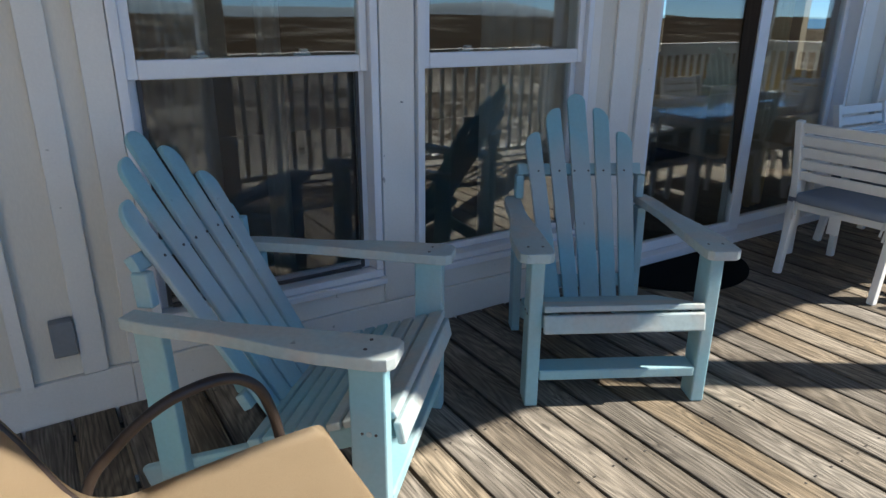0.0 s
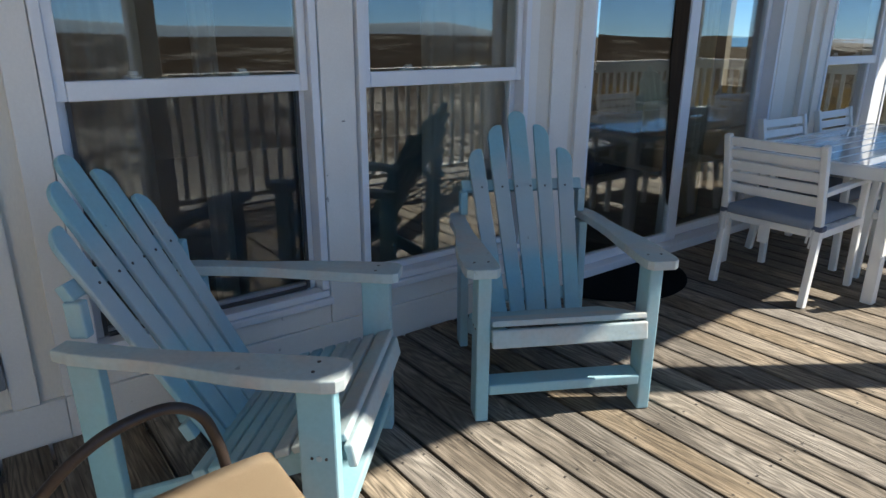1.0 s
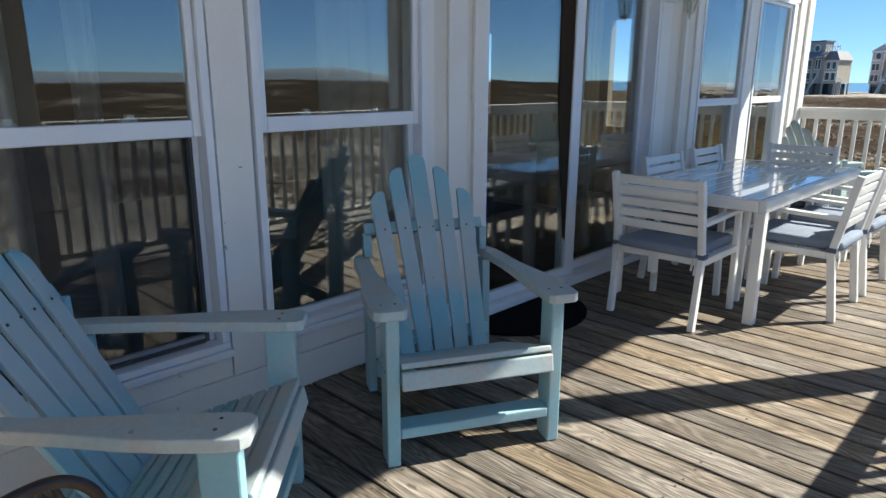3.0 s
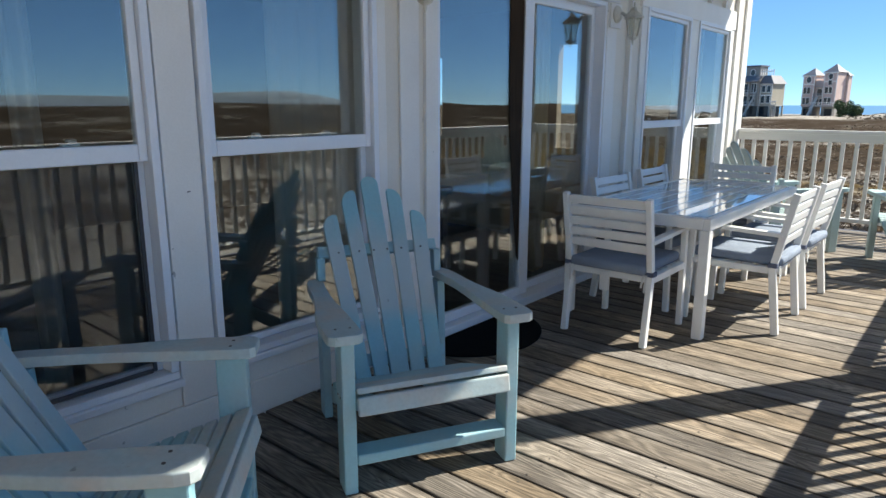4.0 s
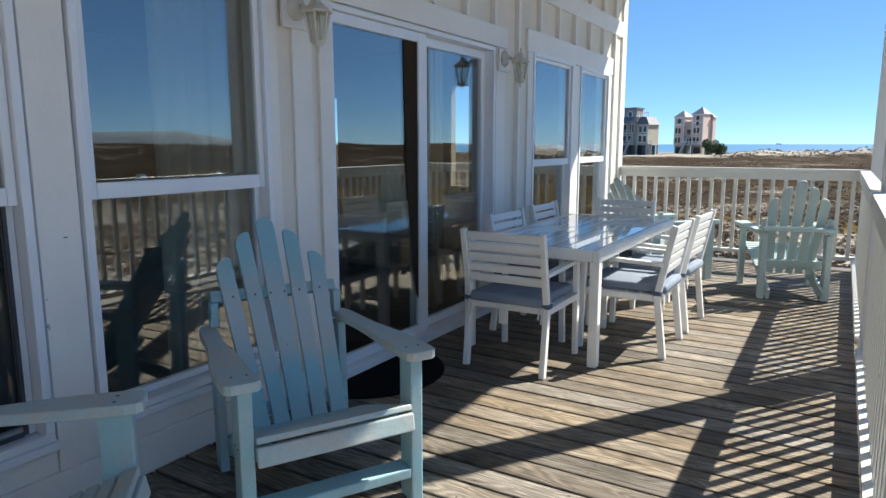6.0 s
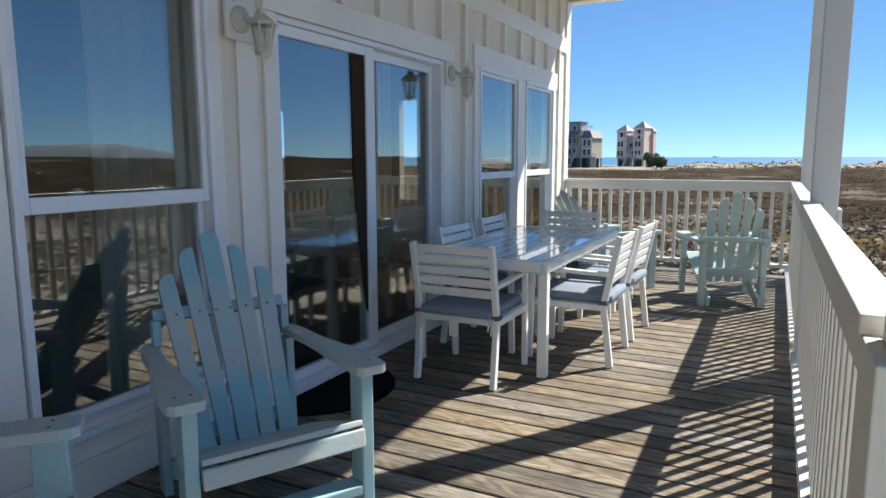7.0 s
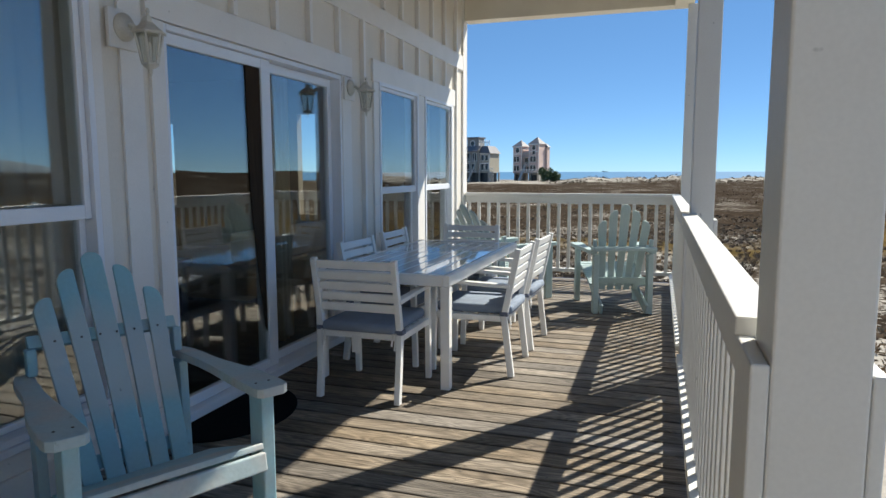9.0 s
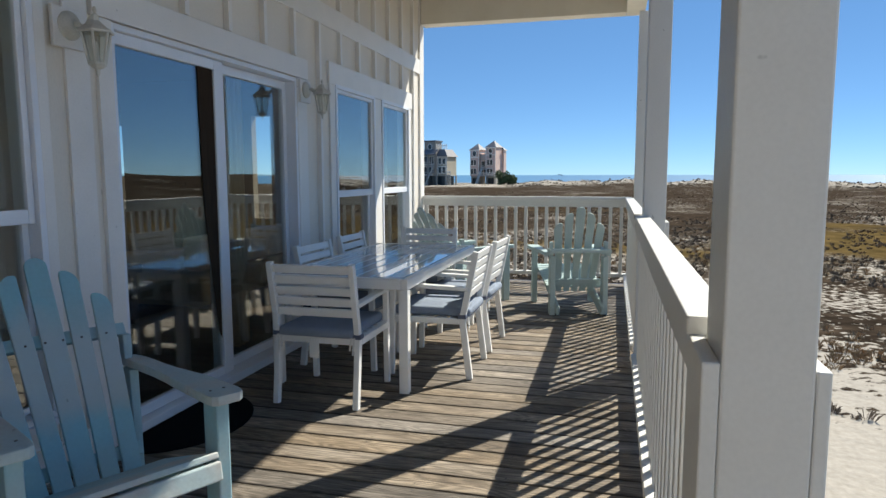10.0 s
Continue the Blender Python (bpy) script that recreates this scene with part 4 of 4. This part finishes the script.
def lantern(x, y, z):
    """A wall lantern: plate, bent arm, roof, glazed cage, finial; hangs off the wall towards +x."""
    c = thing("wall_lantern", "cream-painted carriage lantern on the house wall", "wall lamp", "wall lanterns", m=pose(x, y, z) @ Matrix.Scale(0.93, 4))
    boxpart("mount_board", TRIM, c, 0, 0.022, -0.095, 0.095, -0.075, 0.112, 0.004)
    bm = bmesh.new()
    spin(bm, [(0.068, 0), (0.068, 0.008), (0.06, 0.012), (0.056, 0.02), (0.046, 0.022), (0.042, 0.03), (0.022, 0.036)], sides=28, m=Matrix.Translation((0.022, 0, 0.03)) @ Matrix.Rotation(math.pi / 2, 4, "Y"))
    part("back_plate", bm, LAMPPAINT, c, "", True)
    bm = bmesh.new()
    tube(bm, smooth_points([(0.03, 0, 0.03), (0.07, 0, 0.035), (0.10, 0, 0.015), (0.13, 0, 0.03), (0.15, 0, 0.058), (0.17, 0, 0.055)], 5), 0.013, 12)
    part("arm", bm, LAMPPAINT, c, "", True)
    cx = 0.17
    bm = bmesh.new()
    spin(bm, [(0.006, 0.11), (0.011, 0.095), (0.006, 0.08), (0.016, 0.07), (0.022, 0.045), (0.04, 0.03), (0.062, 0.012), (0.085, -0.004), (0.082, -0.012)], (cx, 0), 6)
    part("roof", bm, LAMPPAINT, c)
    for i in range(6):
        a = math.pi / 3 * i
        bm = bmesh.new()
        beam(bm, (cx + 0.066 * math.cos(a), 0.066 * math.sin(a), -0.012), (cx + 0.038 * math.cos(a), 0.038 * math.sin(a), -0.15), 0.009, 0.009, (math.cos(a), math.sin(a), 0), 0.001)
        part("cage_bar", bm, LAMPPAINT, c)
    bm = bmesh.new()
    spin(bm, [(0.062, -0.014), (0.036, -0.148)], (cx, 0), 6)
    g = part("lantern_glass", bm, LAMPGLASS, c)
    g.visible_shadow = False
    bm = bmesh.new()
    spin(bm, [(0.043, -0.148), (0.043, -0.158), (0.026, -0.172), (0.012, -0.178), (0.009, -0.20), (0.003, -0.215)], (cx, 0), 6)
    part("finial", bm, LAMPPAINT, c)
    bm = bmesh.new()
    spin(bm, [(0.010, -0.15), (0.010, -0.07), (0.004, -0.05)], (cx, 0), 8)
    part("candle_sleeve", bm, TRIM, c)


lantern(WALL_X + 0.0165, 2.49, 1.968)
lantern(WALL_X + 0.0225, 4.80, 1.968)

b = boxpart("outlet_box", GREYBOX, None, WALL_X + 0.001, WALL_X + 0.05, -0.058, 0.014, 0.245, 0.372, 0.006)
tagged(b, "grey weatherproof outlet cover on the siding", "outlet cover")

b = boxpart("nail_head", SCREW, None, WALL_X + 0.0202, WALL_X + 0.0225, 1.285, 1.298, 1.008, 1.012, 0)
tagged(b, "small dark nail head in the white window trim", "nail")

bm = bmesh.new()
pts = [(0.44 * math.sin(math.pi * i / 36), 0.46 * math.cos(math.pi * i / 36)) for i in range(37)]
extrude_outline(bm, pts, 0.012, pose(-2.33, 3.0, 0.0065))
dm = part("door_mat", bm, MATBLACK)
tagged(dm, "black half-round rubber door mat on the deck", "door mat")

# ---- distant houses ----
PINK = mat("pink_stucco", (0.60, 0.455, 0.405), 0.8, spread=0.05, scale=0.3, fine=2.0, bump=0.1)
GREYHOUSE = mat("grey_shingle", (0.33, 0.31, 0.275), 0.85, spread=0.08, scale=0.3, fine=3.0, bump=0.1)
BEIGEHOUSE = mat("beige_siding", (0.37, 0.335, 0.265), 0.8, spread=0.05, scale=0.3, fine=2.0, bump=0.1)
ROOFMETAL = mat("metal_roof", (0.145, 0.145, 0.16), 0.6, 0.0, spread=0.05, scale=0.5, fine=2.0, bump=0.05)
DARKPANE = mat("far_window", (0.03, 0.04, 0.05), 0.15, bump=0)
STAIR = mat("far_stair", (0.40, 0.40, 0.385), 0.7, bump=0)


def polar(az, d):
    a = math.radians(az)
    return -d * math.sin(a), d * math.cos(a)


def hip(bm, x0, x1, y0, y1, z, h, over=0.5):
    vs = [bm.verts.new(p) for p in ((x0 - over, y0 - over, z), (x1 + over, y0 - over, z), (x1 + over, y1 + over, z), (x0 - over, y1 + over, z), ((x0 + x1) / 2, (y0 + y1) / 2, z + h))]
    for q in ((0, 1, 4), (1, 2, 4), (2, 3, 4), (3, 0, 4)):
        bm.faces.new([vs[k] for k in q])
    bm.faces.new([vs[k] for k in (3, 2, 1, 0)])


def round_window(parent, x, z, r, y):
    """A dark round window in a pale ring."""
    for nm, rad, a, b, m in (("window", r + 0.22, -0.09, -0.002, TRIM), ("pane", r, -0.13, -0.091, DARKPANE)):
        bm = bmesh.new()
        spin(bm, [(rad, a), (rad, b)], sides=20, m=Matrix.Translation((x, y, z)) @ Matrix.Rotation(-math.pi / 2, 4, "X"))
        ob = part(nm, bm, m, parent if nm == "window" else ob)


def far_windows(parent, rows, y):
    for x, z, w, h in rows:
        f = boxpart("window", TRIM, parent, x - w / 2 - 0.15, x + w / 2 + 0.15, y - 0.08, y - 0.002, z - 0.15, z + h + 0.15, 0)
        boxpart("pane", DARKPANE, f, x - w / 2, x + w / 2, y - 0.12, y - 0.081, z, z + h, 0)


def far_base(h, half, depth):
    for x in (-half + 0.3, -half / 3, half / 3, half - 0.3):
        for y in (0.3, depth - 0.3):
            boxpart("pile", GREYHOUSE, h, x - 0.25, x + 0.25, y - 0.25, y + 0.25, -1.5, 3.0, 0)


def pink_house():
    x, y = polar(11.0, 255)
    h = thing("tower_house", "pink three-storey beach house with two hipped towers on piles", "house", "distant beach houses", m=pose(x, y, -2.5, 0, 0, -14) @ Matrix.Diagonal((0.81, 0.81, 1.05, 1.0)))
    far_base(h, 6.2, 9)
    boxpart("wall", PINK, h, -6.6, -2.2, 0, 8, 2.9, 12.6, 0)
    boxpart("wall", PINK, h, 1.6, 6.4, 0, 8, 2.9, 13.4, 0)
    boxpart("wall", PINK, h, -2.19, 1.59, 1.2, 9, 2.9, 11.0, 0)
    boxpart("wall", PINK, h, 3.5, 7.3, 8.01, 11, 2.9, 12.4, 0)
    for a, b, c, d, z, hh in ((-6.6, -2.2, 0, 8, 12.6, 2.4), (1.6, 6.4, 0, 8, 13.4, 2.6)):
        bm = bmesh.new()
        hip(bm, a, b, c, d, z, hh)
        part("roof", bm, ROOFMETAL, h, "grey metal hipped tower roof")
        boxpart("fascia", TRIM, h, a - 0.55, b + 0.55, c - 0.56, c - 0.40, z - 0.32, z - 0.02, 0, "white eaves board")
        boxpart("belt_course", TRIM, h, a - 0.1, b + 0.1, c - 0.1, c - 0.001, z - 2.9, z - 2.6, 0)
        boxpart("corner_board", TRIM, h, a - 0.12, a + 0.2, c - 0.11, c - 0.101, 2.9, z, 0)
        boxpart("corner_board", TRIM, h, b - 0.2, b + 0.12, c - 0.11, c - 0.101, 2.9, z, 0)
    bm = bmesh.new()
    hip(bm, 4.0, 7.3, 8.01, 11, 12.4, 1.6)
    part("roof", bm, ROOFMETAL, h, "grey metal hipped roof")
    boxpart("roof_rail", TRIM, h, -2.19, 1.59, 1.2, 1.4, 11.6, 11.85, 0)
    for k in range(6):
        boxpart("roof_post", TRIM, h, -2.1 + k * 0.7, -1.95 + k * 0.7, 1.22, 1.38, 11.0, 11.6, 0)
    far_windows(h, [(x, z, 1.15, 1.9) for x in (-5.6, -4.1, 2.9, 4.4) for z in (3.8, 7.0)] + [(4.0, 9.6, 1.3, 1.3)], -0.11)
    round_window(h, -4.4, 11.2, 0.95, -0.11)
    round_window(h, 4.0, 12.1, 0.85, -0.11)
    boxpart("porch_deck", STAIR, h, -2.2, 6.8, -1.9, -0.62, 3.0, 3.25, 0)
    boxpart("porch_rail", TRIM, h, -2.2, 6.8, -1.9, -1.78, 4.1, 4.3, 0)
    for k in range(13):
        boxpart("porch_post", TRIM, h, -2.1 + k * 0.72, -1.95 + k * 0.72, -1.88, -1.8, 3.25, 4.1, 0)
    for z in (5.8, 8.9):
        boxpart("balcony", STAIR, h, -2.19, 1.59, -0.6, 1.19, z, z + 0.25, 0)
        boxpart("balcony_rail", STAIR, h, -2.19, 1.59, -0.6, -0.5, z + 0.9, z + 1.1, 0)
    far_windows(h, [(-1.0, 3.4, 1.0, 2.0), (0.6, 3.4, 1.0, 2.0), (-0.3, 6.4, 1.8, 2.0)], 1.2)
    bm = bmesh.new()
    beam(bm, (-0.4, -0.4, 5.8), (-1.6, -4.0, 0.2), 1.4, 0.3, (0, 0, 1), 0)
    part("stair", bm, STAIR, h, "white outdoor stair")
    boxpart("ground_room", GREYHOUSE, h, 1.8, 6.2, 1.0, 8, -1, 2.89, 0)
    boxpart("ground_room", GREYHOUSE, h, -6.4, -2.4, 1.0, 8, -1, 2.89, 0)
    boxpart("garage_door", DARKPANE, h, 2.5, 5.4, 0.9, 0.99, -0.4, 2.3, 0)
    boxpart("garage_door", DARKPANE, h, -5.8, -3.0, 0.9, 0.99, -0.4, 2.3, 0)


pink_house()


def grey_house():
    x, y = polar(15.45, 235)
    h = thing("deck_house", "grey and beige beach house with roof deck, on piles", "house", "distant beach houses", m=pose(x, y, -2.5, 0, 0, -14) @ Matrix.Diagonal((0.92, 0.92, 1.13, 1.0)))
    far_base(h, 6.5, 9)
    boxpart("wall", GREYHOUSE, h, -7.0, 2.0, 0, 9, 2.9, 10.5, 0)
    boxpart("wall", BEIGEHOUSE, h, 2.01, 6.2, 1.0, 9, 2.9, 9.0, 0)
    boxpart("wall", GREYHOUSE, h, -3.6, 1.2, 1.0, 6, 10.51, 13.6, 0)
    boxpart("roof", ROOFMETAL, h, -4.0, 1.6, 0.6, 6.4, 13.61, 14.0, 0)
    bm = bmesh.new()
    vs = [bm.verts.new(p) for p in ((1.6, 0.4, 9.0), (6.8, 0.4, 8.9), (6.8, 9.4, 8.9), (1.6, 9.4, 9.0), (2.6, 1.5, 11.2), (5.0, 1.5, 11.2), (5.0, 8.0, 11.2), (2.6, 8.0, 11.2))]
    for q in ((0, 1, 5, 4), (1, 2, 6, 5), (2, 3, 7, 6), (3, 0, 4, 7), (4, 5, 6, 7), (3, 2, 1, 0)):
        bm.faces.new([vs[k] for k in q])
    part("roof", bm, ROOFMETAL, h, "pale metal mansard roof")
    for k in range(7):
        boxpart("roof_post", TRIM, h, 1.3 + k * 0.75, 1.5 + k * 0.75, 1.4, 1.6, 11.2, 13.0 - 0.02 * k, 0)
    boxpart("roof_rail", TRIM, h, 1.3, 6.0, 1.42, 1.58, 12.2, 12.4, 0)
    far_windows(h, [(-5.6, 3.4, 2.0, 2.3), (-2.9, 3.4, 2.0, 2.3), (-0.2, 3.4, 1.6, 2.3), (-5.6, 6.7, 2.0, 2.3), (-2.9, 6.7, 2.0, 2.3), (0.2, 6.7, 1.6, 2.3)], 0)
    far_windows(h, [(3.2, 3.8, 1.1, 1.9), (5.0, 3.8, 1.1, 1.9), (3.2, 6.7, 1.1, 1.7), (5.0, 6.7, 1.1, 1.7)], 1.0)
    round_window(h, -1.2, 12.0, 0.8, 1.0)
    boxpart("ground_room", DARKPANE, h, -6.0, 5.4, 2.0, 8.5, -1, 2.89, 0)
    bm = bmesh.new()
    vs = [bm.verts.new(v) for v in ((-7.6, -2.2, 9.6), (2.4, -2.2, 9.6), (2.4, 1.0, 11.2), (-7.6, 1.0, 11.2), (-7.6, 1.0, 10.6), (2.4, 1.0, 10.6), (-7.6, -2.2, 9.4), (2.4, -2.2, 9.4))]
    for k in ((0, 1, 2, 3), (7, 6, 4, 5), (0, 6, 7, 1), (1, 7, 5, 2), (0, 3, 4, 6)):
        bm.faces.new([vs[i] for i in k])
    part("porch_roof", bm, ROOFMETAL, h, "pale metal porch roof")
    for k in range(5):
        boxpart("porch_column", STAIR, h, -6.9 + k * 1.95, -6.65 + k * 1.95, -1.75, -1.5, 3.25, 9.4, 0)
    for z in (3.0, 6.2):
        boxpart("balcony", STAIR, h, -7.0, 1.0, -1.8, -0.01, z, z + 0.25, 0)
        boxpart("balcony_rail", STAIR, h, -7.0, 1.0, -1.8, -1.7, z + 0.9, z + 1.1, 0)
        for k in range(9):
            boxpart("balcony_post", STAIR, h, -6.95 + k * 0.98, -6.8 + k * 0.98, -1.79, -1.71, z + 0.25, z + 0.9, 0)
    for z in (5.75, 8.75):
        boxpart("belt_course", TRIM, h, 1.95, 6.3, 0.9, 0.999, z, z + 0.25, 0)
    for x in (2.02, 6.0):
        boxpart("corner_board", TRIM, h, x, x + 0.25, 0.86, 0.899, 2.9, 9.0, 0)
    boxpart("side_deck", STAIR, h, 6.21, 8.0, 0.6, 5.0, 3.0, 3.25, 0)
    boxpart("deck_rail", TRIM, h, 6.25, 8.0, 0.6, 0.72, 4.1, 4.3, 0)
    for k in range(4):
        boxpart("deck_post", STAIR, h, 6.3 + k * 0.52, 6.45 + k * 0.52, 0.6, 0.72, -1.0, 4.1, 0)
    bm = bmesh.new()
    beam(bm, (1.4, -1.0, 6.0), (-1.0, -3.2, 0.2), 1.3, 0.3, (0, 0, 1), 0)
    part("stair", bm, STAIR, h, "white outdoor stair")


grey_house()

# ---- dune plants ----


def tufts(name, label, count, near, far, tone, height, seed, az0=-40, az1=18, blade=0.005):
    """Dry clumps of many thin blades on the sand."""
    rg = random.Random(seed)
    verts, faces = [], []
    for _ in range(count):
        a = math.radians(rg.uniform(az0, az1))
        d = near * (far / near) ** rg.random()
        cx, cy = -d * math.sin(a), d * math.cos(a)
        if noise.noise((cx * 0.09, cy * 0.09, 4.0)) < -0.12:
            continue
        gz = ground_height(cx, cy)
        size = rg.uniform(0.5, 1.3) * height
        for _ in range(22):
            t = rg.uniform(0, 6.283)
            rr = rg.uniform(0.0, 0.6) * size
            bx0, by0 = cx + rr * math.cos(t), cy + rr * math.sin(t)
            lean = rg.uniform(0.1, 0.8) * size
            t2 = t + rg.uniform(-0.8, 0.8)
            h = size * rg.uniform(0.4, 1.0)
            w = blade * (1 + d / 25) * rg.uniform(0.7, 1.5)
            k = len(verts)
            ox, oy = w * math.sin(t2), -w * math.cos(t2)
            verts += [(bx0 - ox, by0 - oy, gz - 0.03), (bx0 + ox, by0 + oy, gz - 0.03), (bx0 + lean * 0.4 * math.cos(t2) + ox, by0 + lean * 0.4 * math.sin(t2) + oy, gz + h * 0.65), (bx0 + lean * math.cos(t2), by0 + lean * math.sin(t2), gz + h)]
            faces += [(k, k + 1, k + 2), (k, k + 2, k + 3)]
    me = bpy.data.meshes.new(name)
    me.from_pydata(verts, [], faces)
    me.materials.append(mat(name + "_blades", tone, 0.9, spread=0.3, scale=0.4, fine=9, bump=0, dirt=[c * 0.45 for c in tone], amount=0.8))
    return tagged(new(name, me), label, "dune grass", kind="stuff")


tufts("dry_grass", "dry straw-brown dune grass clumps on the sand", 1600, 17, 70, (0.36, 0.25, 0.14), 0.16, 1)
tufts("dark_scrub", "low dark brown scrub twigs on the dunes", 6000, 20, 150, (0.19, 0.14, 0.095), 0.15, 2)
tufts("beach_grass", "brown grass tufts on the white dune ridge", 3600, 196, 262, (0.24, 0.19, 0.13), 0.3, 3, -32, 9)


tufts("brown_grass", "brown grass clump at the edge of the bare sand", 40, 15.0, 17.0, (0.32, 0.21, 0.11), 0.17, 5, -23, -15.5, 0.0025)
tufts("twig_scrub", "dark twiggy scrub on the bare sand", 9, 12.0, 12.6, (0.20, 0.155, 0.115), 0.15, 6, -19.5, -16, 0.0009)


def bush(x, y, z, label, seed, size):
    """A round-topped bush: stems and many leaves."""
    rg = random.Random(seed)
    b = thing("bush", label, "bush", m=pose(x, y, z))
    bm = bmesh.new()
    for _ in range(6):
        tube(bm, [(0, 0, -0.3), (rg.uniform(-1, 1) * size * 0.4, rg.uniform(-1, 1) * size * 0.4, size * 0.5)], 0.08, 6)
    part("stem", bm, DARKWOOD, b)
    verts, faces = [], []
    lumps = [(rg.uniform(-0.62, 0.62) * size, rg.uniform(-0.5, 0.5) * size, rg.uniform(0.2, 1.25) * size, rg.uniform(0.25, 0.5) * size) for _ in range(16)]
    for _ in range(2600):
        lx, ly, lz, lr = rg.choice(lumps)
        d = Vector((rg.gauss(0, 1), rg.gauss(0, 1), rg.gauss(0, 1))).normalized() * lr * rg.uniform(0.6, 1.08)
        c = Vector((lx, ly, lz)) + d
        u = Vector((rg.gauss(0, 1), rg.gauss(0, 1), rg.gauss(0, 1))).normalized() * 0.16 * size / 2
        w = u.cross(Vector((rg.gauss(0, 1), rg.gauss(0, 1), rg.gauss(0, 1)))).normalized() * 0.09 * size / 2
        k = len(verts)
        verts += [c - u, c + w, c + u, c - w]
        faces.append((k, k + 1, k + 2, k + 3))
    me = bpy.data.meshes.new("crown")
    me.from_pydata(verts, [], faces)
    me.materials.append(LEAF)
    o = new("crown", me)
    o.parent = b


LEAF = mat("bush_leaf", (0.075, 0.115, 0.04), 0.6, spread=0.35, scale=0.6, fine=4, bump=0)
for az, d, s, k in ((9.2, 244, 3.4, 1), (8.75, 243, 2.5, 2), (8.4, 245, 1.9, 3)):
    bxx, byy = polar(az, d)
    bush(bxx, byy, ground_height(bxx, byy) - 0.2, "dark green bush beside the pink house", k, s)

bm = bmesh.new()
bx(bm, -17, 17, -3, 3, 0, 3.2)
bx(bm, -13, -5, -2.5, 2.5, 3.2, 7)
bx(bm, 2, 4, -1, 1, 3.2, 6)
bxx, byy = polar(4.4, 4300)
ship = part("ship", bm, GREYHOUSE)
ship.location = (bxx, byy, -5.2)
tagged(ship, "tiny grey ship far out on the sea", "ship")

# ---- deck planks ----
rng = random.Random(4)
PITCH = 0.146
meshes = []
for v in range(6):
    bm = bmesh.new()
    bx(bm, -1.335, 1.335, -0.0675, 0.0675, -0.034, 0.0, 0.0035)
    me = bpy.data.meshes.new("plank")
    bmesh.ops.recalc_face_normals(bm, faces=bm.faces[:])
    bm.to_mesh(me)
    bm.free()
    me.materials.append(DECK)
    meshes.append(me)
y = -2.017
while y < 8.24:
    o = new("plank", rng.choice(meshes))
    o.parent = deck
    o.location = (-1.02, y + rng.uniform(-0.0015, 0.0015), rng.uniform(-0.002, 0.0))
    o.rotation_euler = (rng.uniform(-0.006, 0.006), 0, 0)
    y += PITCH

bm = bmesh.new()
y = -2.017
while y < 8.2:
    for k in range(8):
        for d in (-0.042, 0.042):
            x, yy = -2.28 + k * 0.37 + rng.uniform(-0.006, 0.006), y + d + rng.uniform(-0.004, 0.004)
            vs = [bm.verts.new((x + 0.0045 * math.cos(i * 1.0472), yy + 0.0045 * math.sin(i * 1.0472), 0.0012)) for i in range(6)]
            bm.faces.new(vs)
    y += PITCH
sc = part("deck_screws", bm, SCREW, deck, "small dark screw heads in the planks")
sc["kind"] = "stuff"
